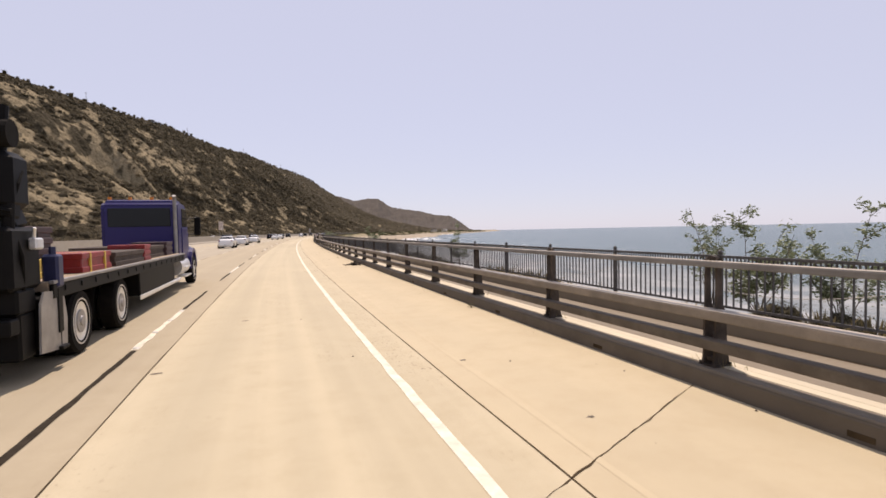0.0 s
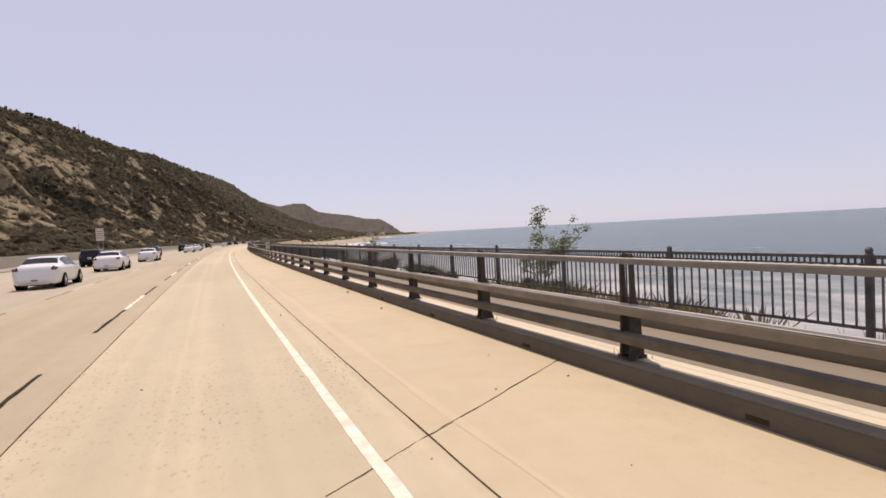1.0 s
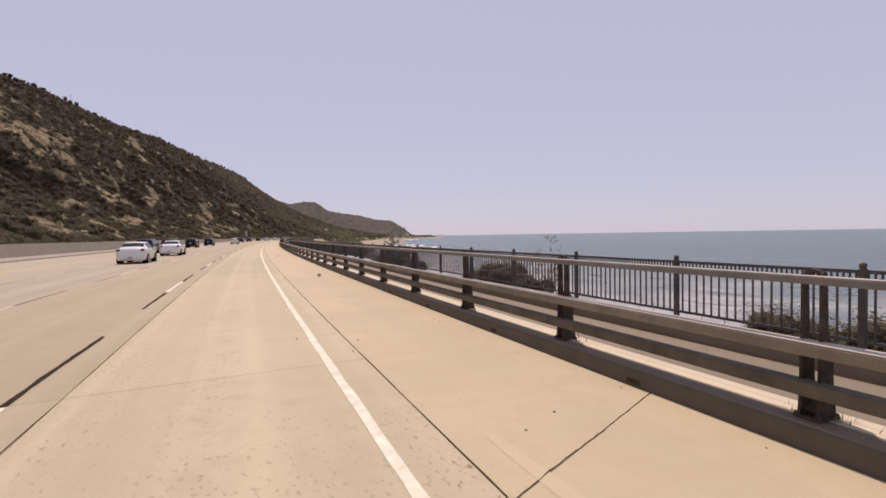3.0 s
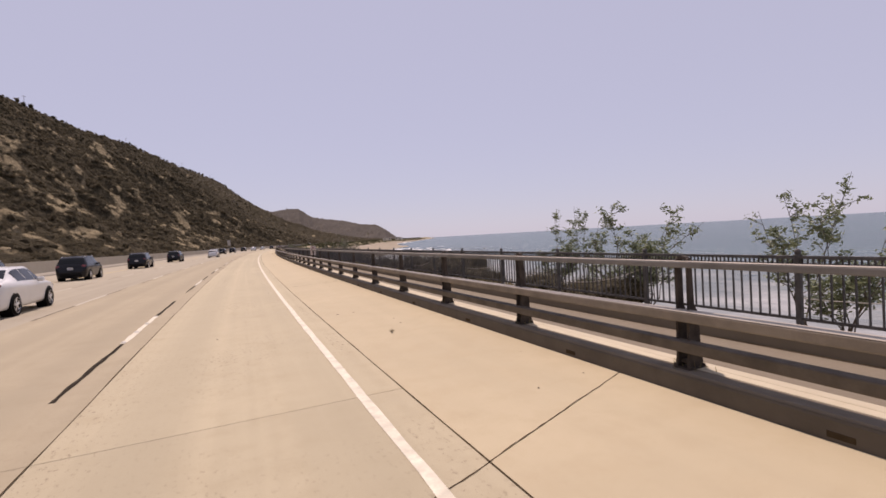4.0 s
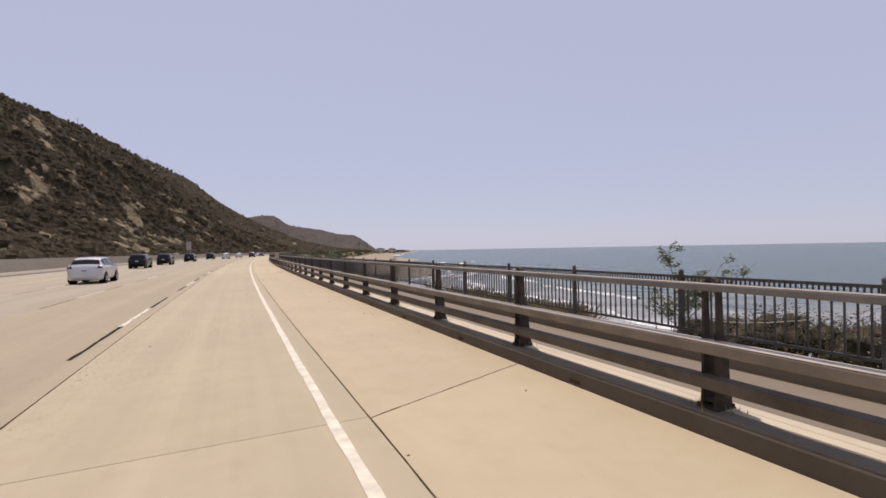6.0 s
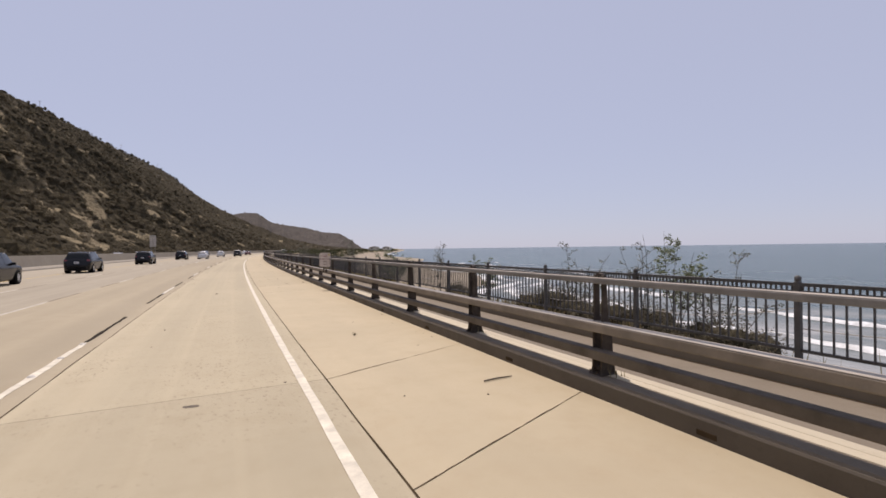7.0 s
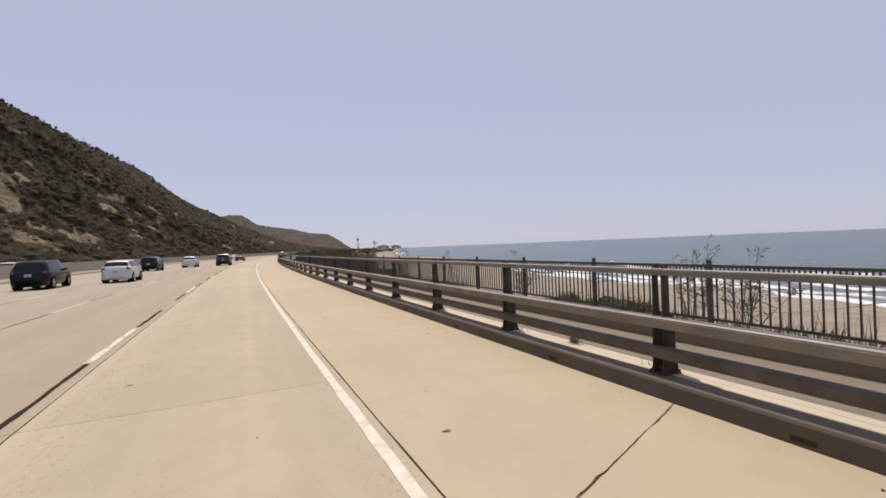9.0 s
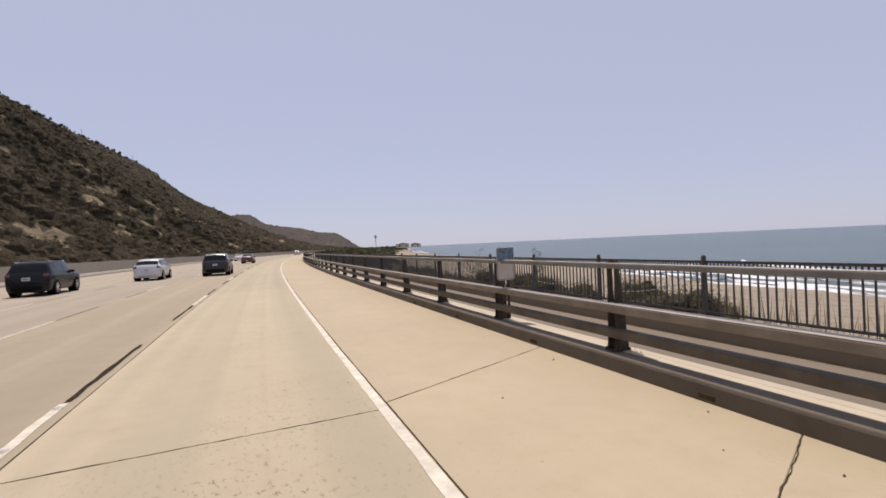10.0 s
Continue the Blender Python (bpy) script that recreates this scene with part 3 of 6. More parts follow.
def cross_seal(s0, o0, o1, skew, seed):
    """Broken sealant along a joint across the road."""
    vs, fs = [], []
    st = steps(o0, o1, 0.045)
    for o in st:
        for side in (-1, 1):
            w = max(0.0, 0.005 + 0.010 * noise.noise((o * 2.1, seed, side * 4.0)) + 0.010 * noise.noise((o * 11, seed, side * 3.0)))
            vs.append(place(s0 + skew * o + side * (w + 0.001) + 0.026 * noise.noise((o * 1.4, seed, 2.0)) + 0.012 * noise.noise((o * 7, seed, 6.0)), o, 0.003))
    for i in range(len(st) - 1):
        fs.append((2 * i, 2 * i + 1, 2 * i + 3, 2 * i + 2))
    put("cross_seal", mesh_of("cross_seal", vs, fs, SEAL), road)


for i, s0 in enumerate(SHOULDER_J[1:-1]):
    rj = right_joint(s0)
    cross_seal(s0 - SKEW * rj, -0.45 if s0 in RUN_ON else rj, 2.9, SKEW, i * 3.7)
for i, s0 in enumerate(OPEN_J):
    cross_seal(s0, left_joint(s0), right_joint(s0), 0.1, i * 5.3 + 1)
DASH = 15.8
for off, first in ((-3.36, 7.8), (-6.70, 2.0), (-10.1, 10.0)):
    s = first - 4 * DASH
    while s < 620:
        near = off > -5
        w, white, black = (0.10, PAINT_W, PAINT_K) if near else (0.085, PAINT_WF, PAINT_KF)
        ribbon("white_dash", s + 0.0, s + 4.2, off, w, 0.004, white, road, 0.034, 0.22)
        ribbon("black_dash", s + 4.25, s + 8.2, off + 0.01, w - 0.025, 0.004, black, road, 0.026, 0.22)
        ribbon("black_dash", s - 4.0, s - 0.05, off + 0.01, w - 0.025, 0.004, black, road, 0.026, 0.22)
        s += DASH

# ---- raised markers in the dashes ----
MARK = plain("ceramic_marker", (0.62, 0.58, 0.50), 0.4, vary=0.2, scale=20)
bm = bmesh.new()
bmesh.ops.create_cone(bm, cap_ends=True, segments=10, radius1=0.055, radius2=0.03, depth=0.02)
bmesh.ops.translate(bm, vec=(0, 0, 0.012), verts=bm.verts[:])
dot_me = bpy.data.meshes.new("road_marker")
bm.to_mesh(dot_me)
bm.free()
dot_me.materials.append(MARK)
for k in range(-2, 30):
    for d in (0.1, 1.4, 2.7, 4.0):
        put("road_marker", dot_me, road, m=stand(7.8 + DASH * k + d, -3.36, 0.004))

# ---- curb, path and the sea-side ground under the fence ----
BAR_S = steps(-30, 640, 2.2)
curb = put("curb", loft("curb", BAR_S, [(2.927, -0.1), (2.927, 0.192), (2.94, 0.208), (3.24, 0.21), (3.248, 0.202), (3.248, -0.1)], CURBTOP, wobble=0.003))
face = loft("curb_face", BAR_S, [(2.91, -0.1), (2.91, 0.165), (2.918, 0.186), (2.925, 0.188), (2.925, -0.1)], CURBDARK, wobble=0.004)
tagged(put("curb_face", face, curb), "dark curb face")
# sunlit band beyond the rail shadow, laid on as a paler strip
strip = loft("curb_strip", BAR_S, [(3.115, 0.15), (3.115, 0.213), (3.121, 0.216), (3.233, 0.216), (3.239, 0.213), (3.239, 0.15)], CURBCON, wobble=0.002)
tagged(put("curb_strip", strip, curb), "pale strip along the curb top, painted as its sunlit part")
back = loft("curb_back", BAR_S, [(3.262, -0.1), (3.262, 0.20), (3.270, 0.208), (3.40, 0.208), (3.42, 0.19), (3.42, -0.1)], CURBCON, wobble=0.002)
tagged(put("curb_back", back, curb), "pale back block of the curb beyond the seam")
tagged(curb, "stained concrete curb under the barrier, rail shadow in its top's colour", "curb", kind="structure")
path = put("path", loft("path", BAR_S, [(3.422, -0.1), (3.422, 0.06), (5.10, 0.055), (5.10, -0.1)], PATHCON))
tagged(ribbon("path_seam", -30, 640, 5.085, 0.03, 0.0605, SEAL, path, 0.006), "dark seam along the foot of the fence curb")
tagged(path, "narrow tan concrete cycle path beside the barrier", "path", kind="structure")
sill = put("fence_curb", loft("fence_curb", BAR_S, [(5.102, -0.2), (5.106, 0.225), (5.125, 0.245), (5.56, 0.245), (5.58, 0.22), (5.60, -0.4)], PATHCON, wobble=0.006))
tagged(sill, "low concrete curb under the fence", "curb", kind="structure")

# ---- the traffic barrier: paired steel plates carrying three rails ----
barrier = tagged(new("traffic_barrier"), "weathered steel bridge barrier with three rails on a curb", "barrier")


def rail_piece(name, outline, material, label):
    tagged(put(name, loft(name, BAR_S, outline, material), barrier), label)


def box_rail(x0, x1, z0, z1, r=0.014):
    """Outline of a box rail with rounded corners."""
    return [(x0 + r, z0), (x0 + r * 0.3, z0 + r * 0.3), (x0, z0 + r), (x0, z1 - r), (x0 + r * 0.3, z1 - r * 0.3), (x0 + r, z1),
            (x1 - r, z1), (x1 - r * 0.3, z1 - r * 0.3), (x1, z1 - r), (x1, z0 + r), (x1 - r * 0.3, z0 + r * 0.3), (x1 - r, z0)]


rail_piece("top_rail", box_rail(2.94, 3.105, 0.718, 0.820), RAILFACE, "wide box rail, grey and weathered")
rail_piece("rail_cap", [(2.943, 0.8215), (2.946, 0.826), (3.099, 0.826), (3.102, 0.8215)], STEEL_TOP, "pale cap on the wide rail, its sunlit top in the colour")
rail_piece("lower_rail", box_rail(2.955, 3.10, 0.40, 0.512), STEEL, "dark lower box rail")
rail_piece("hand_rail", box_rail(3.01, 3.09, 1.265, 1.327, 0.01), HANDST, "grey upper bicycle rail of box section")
rail_piece("hand_rail_cap", [(3.013, 1.3285), (3.017, 1.333), (3.083, 1.333), (3.087, 1.3285)], STEEL_TOP, "pale cap on the bicycle rail, its sunlit top in the colour")
bm = bmesh.new()
for y in (-0.082, 0.056):
    plate(bm, [(-0.105, 0.0), (0.115, 0.0), (0.105, 0.10), (0.08, 0.30), (0.07, 0.56), (0.055, 0.63), (0.015, 0.69), (0.004, 1.16), (-0.002, 1.19), (-0.016, 1.21), (-0.036, 1.21), (-0.05, 1.19), (-0.056, 1.16), (-0.06, 0.69), (-0.07, 0.62), (-0.075, 0.30), (-0.085, 0.10)], y, y + 0.026, "y")
box(bm, -0.05, 0.05, -0.07, 0.07, 0.05, 0.09)
for a0, a1 in ((0.0, 0.9), (0.9, 1.571), (1.571, 2.24), (2.24, 3.1416)):
    p, q = [(0.07 * math.cos(a), 1.17 + 0.06 * math.sin(a)) for a in (a0, a1)]
    plate(bm, [(p[0], p[1]), (q[0], q[1]), (q[0] * 0.66, q[1] - 0.03), (p[0] * 0.66, p[1] - 0.03)], -0.05, 0.005, "x")
post_me = bpy.data.meshes.new("post")
bm.to_mesh(post_me)
bm.free()
post_me.materials.append(POSTST)
bm = bmesh.new()
box(bm, -0.115, 0.125, -0.11, 0.11, 0.0, 0.02, 0.006)
for x in (-0.098, 0.108):
    for y in (-0.094, 0.094):
        tube(bm, (x, y, 0.02), (x, y, 0.045), 0.012, 6)
foot_me = bpy.data.meshes.new("base_plate")
bm.to_mesh(foot_me)
bm.free()
foot_me.materials.append(POSTST)
for k in range(-8, 194):
    ob = put("post", post_me, barrier, m=stand(3.3 * k, 3.13, 0.21) @ Matrix.Diagonal((1, 1, 0.955, 1)))
    put("base_plate", foot_me, ob)

# ---- the picket fence on the sea side ----
fence = tagged(new("picket_fence"), "dark steel picket fence with arched tops along the cycle path", "fence")
FENCE_OFF, BAY, FENCE_0 = 5.40, 2.6, 0.10


def fence_rail(name, z0, z1, w, label):
    tagged(put(name, loft(name, BAR_S, [(FENCE_OFF - w, z0), (FENCE_OFF - w, z1), (FENCE_OFF + w, z1), (FENCE_OFF + w, z0)], FENCEST), fence), label)


fence_rail("top_rail", 1.185, 1.225, 0.025, "flat top rail")
fence_rail("middle_rail", 1.112, 1.132, 0.015, "thin rail under the fence head")
fence_rail("bottom_rail", 0.40, 0.435, 0.02, "flat bottom rail")
bm = bmesh.new()
box(bm, -0.035, 0.035, -0.035, 0.035, -0.15, 0.95, 0.008)
tube(bm, (0, 0, 0.95), (0, 0, 0.965), 0.035, 8)
bmesh.ops.create_uvsphere(bm, u_segments=10, v_segments=6, radius=0.04, matrix=Matrix.Translation((0, 0, 0.985)))
fpost_me = bpy.data.meshes.new("fence_post")
bm.to_mesh(fpost_me)
bm.free()
fpost_me.materials.append(FENCEST)
PICK = 20
GAP = BAY / PICK


def picket_shape(bm, y):
    """One upright and the half arch that springs from it to the next."""
    box(bm, -0.012, 0.012, y - 0.008, y + 0.008, 0.40, 1.06)
    box(bm, -0.008, 0.008, y - 0.009, y + 0.009, 1.13, 1.19)
    box(bm, -0.008, 0.008, y + GAP / 2 - 0.009, y + GAP / 2 + 0.009, 1.13, 1.19)
    r = GAP / 2
    pts = [Vector((0, y + r - r * math.cos(a), 1.05 + 0.062 * math.sin(a))) for a in (0, math.pi / 4, math.pi / 2, 3 * math.pi / 4, math.pi)]
    for p, q in zip(pts, pts[1:]):
        tube(bm, p, q, 0.008, 4)


bm = bmesh.new()
picket_shape(bm, 0.0)
picket_me = bpy.data.meshes.new("picket")
bm.to_mesh(picket_me)
bm.free()
picket_me.materials.append(FENCEST)
bm = bmesh.new()
for i in range(PICK):
    picket_shape(bm, i * GAP)
bay_me = bpy.data.meshes.new("pickets")
bm.to_mesh(bay_me)
bm.free()
bay_me.materials.append(FENCEST)
def bent(bm, pts, r, n=5):
    """A round bar bent through the points."""
    rings = []
    for i, p in enumerate(pts):
        d = (Vector(pts[min(i + 1, len(pts) - 1)]) - Vector(pts[max(i - 1, 0)])).normalized()
        a = d.orthogonal().normalized()
        b = d.cross(a)
        rings.append([bm.verts.new(Vector(p) + (a * math.cos(2 * math.pi * k / n) + b * math.sin(2 * math.pi * k / n)) * r) for k in range(n)])
    for u, v in zip(rings, rings[1:]):
        for k in range(n):
            bm.faces.new((u[k], u[(k + 1) % n], v[(k + 1) % n], v[k]))
    bm.faces.new(rings[0])
    bm.faces.new(list(reversed(rings[-1])))
    bmesh.ops.recalc_face_normals(bm, faces=bm.faces[:])


WIRE = plain("pale_wire", (0.58, 0.55, 0.50), 0.5, 0.4, vary=0.2)
wires = []
for v in range(4):
    bm = bmesh.new()
    r4 = random.Random(60 + v)
    z0, z1, sag = r4.uniform(0.85, 1.02), r4.uniform(0.55, 0.75), r4.uniform(0.04, 0.14)
    pts = [(0.10, BAY * f, z0 + (z1 - z0) * f - sag * 4 * f * (1 - f)) for f in [i / 8 for i in range(9)]]
    bent(bm, pts, 0.006)
    me = bpy.data.meshes.new("sagging_wire")
    bm.to_mesh(me)
    bm.free()
    me.materials.append(WIRE)
    wires.append(me)
for k in range(-8, 240):
    s = FENCE_0 + BAY * k
    put("fence_post", fpost_me, fence, m=stand(s, FENCE_OFF, 0.29))
    if k % 7 not in (2, 5):
        put("sagging_wire", wires[(k * 5) % 4], fence, m=stand(s, FENCE_OFF, 0.0))
    if 139 <= k < 154:
        for i in range(PICK):
            put("picket", picket_me, fence, m=stand(s + i * GAP, FENCE_OFF, 0.0))
    else:
        tagged(put("picket_run", bay_me, fence, m=stand(s, FENCE_OFF, 0.0)), kind="stuff")

# ---- the median wall and the opposite carriageway ----
wall = put("median_wall", loft("median_wall", steps(-78, 900, 4.0), [(-20.1, -0.1), (-20.05, 0.12), (-19.95, 0.35), (-19.9, 1.48), (-19.7, 1.48), (-19.65, 0.35), (-19.45, 0.12), (-19.4, -0.1)], WALLCON))
tagged(wall, "long tan concrete median wall", "wall", kind="structure")
far_road = put("opposite_road", loft("opposite_road", ROAD_S, [(-39, -0.2), (-39, 0.0), (-20.15, 0.0), (-20.15, -0.2)], WALLCON))
tagged(far_road, "pale concrete carriageway beyond the median wall", "road", kind="structure")

# ---- materials of the things ----
def leaf_material(name, colour, colour2):
    m, n, l, b = shader(name, 0.6)
    geo = n.new("ShaderNodeNewGeometry")
    col = blend(n, l, geo.outputs["Random Per Island"], colour, colour2)
    l.new(col, b.inputs["Base Color"])
    tr = n.new("ShaderNodeBsdfTranslucent")
    l.new(col, tr.inputs["Color"])
    mix = n.new("ShaderNodeMixShader")
    mix.inputs["Fac"].default_value = 0.3
    l.new(b.outputs["BSDF"], mix.inputs[1])
    l.new(tr.outputs["BSDF"], mix.inputs[2])
    l.new(mix.outputs["Shader"], n["Material Output"].inputs["Surface"])
    return m


LEAF = leaf_material("sapling_leaves", (0.125, 0.155, 0.085), (0.25, 0.28, 0.155))
LEAF_DRY = leaf_material("dull_leaves", (0.095, 0.105, 0.075), (0.20, 0.20, 0.135))
BUSHLEAF = leaf_material("bush_leaves", (0.095, 0.085, 0.055), (0.21, 0.178, 0.112))
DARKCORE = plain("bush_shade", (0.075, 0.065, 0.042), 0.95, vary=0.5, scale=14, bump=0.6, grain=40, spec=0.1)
BUSHDRY = leaf_material("dry_bush_leaves", (0.080, 0.074, 0.034), (0.20, 0.175, 0.088))
GRASS = leaf_material("dry_grass", (0.16, 0.14, 0.055), (0.30, 0.245, 0.12))


def scrub_material(name, dark, lite, leafy_share=0.42):
    """Shrubs seen far off: each its own tone, mottled with leaf shade."""
    m, n, l, b = shader(name, 0.95)
    b.inputs["Specular IOR Level"].default_value = 0.1
    geo = n.new("ShaderNodeNewGeometry")
    col = blend(n, l, geo.outputs["Random Per Island"], dark, lite)
    speck = spread(n, l, 1.6, 0.35, 0.65, 6, rough=0.75)
    col = blend(n, l, speck, tuple(c * 0.78 for c in dark), col)
    l.new(col, b.inputs["Base Color"])
    relief(n, l, b, speck, 0.6, 0.4)
    if leafy_share:
        tr = n.new("ShaderNodeBsdfTranslucent")
        l.new(col, tr.inputs["Color"])
        mix = n.new("ShaderNodeMixShader")
        mix.inputs["Fac"].default_value = leafy_share
        l.new(b.outputs["BSDF"], mix.inputs[1])
        l.new(tr.outputs["BSDF"], mix.inputs[2])
        l.new(mix.outputs["Shader"], n["Material Output"].inputs["Surface"])
    return m


SCRUB = scrub_material("hill_scrub", (0.124, 0.104, 0.067), (0.188, 0.156, 0.102))
TWIG = plain("twig_bark", (0.13, 0.105, 0.08), 0.9, vary=0.3, scale=8)
RUBBER = plain("tyre_rubber", (0.010, 0.009, 0.008), 0.9, vary=0.3, scale=8, bump=0.2, spec=0.1)
CHROME = plain("polished_aluminium", (0.74, 0.73, 0.71), 0.32, 0.55, vary=0.15, scale=6)
BLACKST = plain("black_painted_steel", (0.0045, 0.0042, 0.0042), 0.55, 0.0, vary=0.35, scale=4, spec=0.12)
GREYST = plain("bare_steel_plate", (0.30, 0.285, 0.27), 0.45, 0.5, vary=0.35, scale=3, bump=0.1)


def car_paint(name, colour, rough=0.28, metal=0.0):
    m, n, l, b = shader(name, rough, metal)
    col = blend(n, l, spread(n, l, 1.5, 0.3, 0.7), tuple(c * 0.9 for c in colour), colour)
    l.new(col, b.inputs["Base Color"])
    dull = max(colour) < 0.1
    b.inputs["Coat Weight"].default_value = (0.12 if dull else 0.5) if rough > 0.1 else 0.0
    b.inputs["Specular IOR Level"].default_value = (0.25 if dull else 0.5) if rough > 0.1 else 0.16
    b.inputs["Coat Roughness"].default_value = 0.08
    return m


WHITE_CAR = car_paint("white_car_paint", (0.72, 0.71, 0.69))
SILVER_CAR = car_paint("silver_white_paint", (0.60, 0.60, 0.60), 0.3, 0.2)
BLACK_CAR = car_paint("black_car_paint", (0.006, 0.006, 0.008), 0.22)
GREY_CAR = car_paint("dark_grey_paint", (0.045, 0.043, 0.045), 0.3, 0.3)
RED_CAR = car_paint("dark_red_paint", (0.10, 0.022, 0.020), 0.3)
BLUE_CAB = car_paint("deep_blue_paint", (0.018, 0.013, 0.098), 0.42)
GLASS = car_paint("tinted_glass", (0.016, 0.018, 0.020), 0.06)
TAIL = car_paint("red_lens", (0.12, 0.008, 0.008), 0.2)
SIDEGLASS = plain("side_glass", (0.014, 0.016, 0.018), 0.10, 0.0, vary=0.2, scale=2, spec=0.35)
LAMP = car_paint("clear_lens", (0.6, 0.6, 0.58), 0.15)
AMBER = car_paint("amber_lens", (0.65, 0.20, 0.02), 0.25)
PLATE = plain("plate_white", (0.62, 0.62, 0.60), 0.5, vary=0.05)
PLATE_BAR = plain("plate_bar", (0.07, 0.08, 0.16), 0.6, vary=0.1)


def as_mesh(name, bm, material, smooth=False):
    me = bpy.data.meshes.new(name)
    bm.to_mesh(me)
    bm.free()
    me.materials.append(material)
    if smooth:
        me.polygons.foreach_set("use_smooth", [True] * len(me.polygons))
    return me


def wheel(parent, x, y, r, w, side, rim_material=CHROME, holes=5):
    """A tyre and its rim; side is 1 for the right of the vehicle."""
    hub = new("wheel", None)
    hub.parent = parent
    hub.matrix_basis = pose(x, y, r)
    bm = bmesh.new()
    prof = [(-w / 2, 0.62 * r), (-w / 2, 0.93 * r), (-w * 0.36, r), (w * 0.36, r), (w / 2, 0.93 * r), (w / 2, 0.62 * r)]
    n = 24
    ring = [[bm.verts.new((px, pr * math.cos(2 * math.pi * i / n), pr * math.sin(2 * math.pi * i / n))) for px, pr in prof] for i in range(n)]
    for i in range(n):
        for j in range(len(prof)):
            k = (j + 1) % len(prof)
            bm.faces.new((ring[i][j], ring[(i + 1) % n][j], ring[(i + 1) % n][k], ring[i][k]))
    bmesh.ops.recalc_face_normals(bm, faces=bm.faces[:])
    part("tyre", bm, RUBBER, hub, smooth=False)
    bm = bmesh.new()
    o = side * w * 0.5
    prof = [(o * 0.98, 0.74 * r), (o * 1.03, 0.69 * r), (o * 0.88, 0.63 * r), (o * 0.86, 0.24 * r), (o * 0.98, 0.17 * r), (o * 1.02, 0.0)]
    ring = [[bm.verts.new((px, pr * math.cos(2 * math.pi * i / n), pr * math.sin(2 * math.pi * i / n))) for px, pr in prof[:-1]] for i in range(n)]
    tip = bm.verts.new((prof[-1][0], 0, 0))
    for i in range(n):
        for j in range(len(prof) - 2):
            if j == 2 and holes and (i * holes * 2 // n) % 2:
                continue
            bm.faces.new((ring[i][j], ring[(i + 1) % n][j], ring[(i + 1) % n][j + 1], ring[i][j + 1]))
        bm.faces.new((ring[i][-1], ring[(i + 1) % n][-1], tip))
    bmesh.ops.recalc_face_normals(bm, faces=bm.faces[:])
    part("rim", bm, rim_material, hub, smooth=True)
    if not holes:
        bm = bmesh.new()
        tube(bm, (o * 0.5, 0, 0), (o * 0.98, 0, 0), 0.40 * r, 18, 0.36 * r)
        tube(bm, (o * 0.98, 0, 0), (o * 1.12, 0, 0), 0.17 * r, 12, 0.14 * r)
        part("hub_cap", bm, GREYST, hub, "dull grey hub")
    return hub


# y, belt height, roof height, half width at the belt, half width at the roof
SEDAN = [(0, 0.6, 0.62, 0.6, 0.5), (0.08, 0.86, 0.9, 0.76, 0.64), (0.28, 1.02, 1.11, 0.87, 0.73), (0.78, 1.04, 1.16, 0.92, 0.73),
         (1.5, 1.02, 1.47, 0.92, 0.62), (2.2, 1, 1.52, 0.92, 0.62), (2.95, 0.98, 1.47, 0.92, 0.62), (3.65, 0.95, 1.04, 0.91, 0.73),
         (4.4, 0.83, 0.88, 0.87, 0.68), (4.76, 0.68, 0.72, 0.78, 0.56), (4.85, 0.5, 0.53, 0.64, 0.5)]
SUV = [(0, 0.66, 0.68, 0.66, 0.56), (0.06, 0.95, 1, 0.82, 0.69), (0.2, 1.1, 1.2, 0.91, 0.76), (0.56, 1.13, 1.66, 0.95, 0.71),
         (1.2, 1.12, 1.74, 0.95, 0.72), (2.3, 1.1, 1.75, 0.95, 0.72), (2.95, 1.09, 1.66, 0.95, 0.71), (3.6, 1.06, 1.16, 0.93, 0.79),
         (4.35, 0.96, 1.02, 0.89, 0.71), (4.64, 0.8, 0.86, 0.79, 0.6), (4.72, 0.55, 0.58, 0.66, 0.55)]
HATCH = [(0, 0.6, 0.63, 0.6, 0.5), (0.07, 0.88, 0.93, 0.77, 0.64), (0.22, 1.01, 1.12, 0.87, 0.73), (0.66, 1.04, 1.46, 0.9, 0.65),
         (1.3, 1.03, 1.56, 0.9, 0.65), (2.1, 1.02, 1.57, 0.9, 0.65), (2.75, 1, 1.49, 0.9, 0.64), (3.4, 0.97, 1.06, 0.89, 0.73),
         (4.05, 0.85, 0.9, 0.85, 0.65), (4.3, 0.68, 0.72, 0.75, 0.55), (4.38, 0.5, 0.53, 0.6, 0.5)]
SHAPES = {"sedan": SEDAN, "suv": SUV, "hatch": HATCH}
WHEELS = {"sedan": (0.98, 3.88, 0.335), "suv": (0.92, 3.70, 0.37), "hatch": (0.82, 3.45, 0.33)}


def rounded(p0, p1, p2, p3, t):
    """A point on a smooth curve from p1 to p2."""
    return 0.5 * (2 * p1 + (p2 - p0) * t + (2 * p0 - 5 * p1 + 4 * p2 - p3) * t * t + (3 * p1 - p0 - 3 * p2 + p3) * t ** 3)


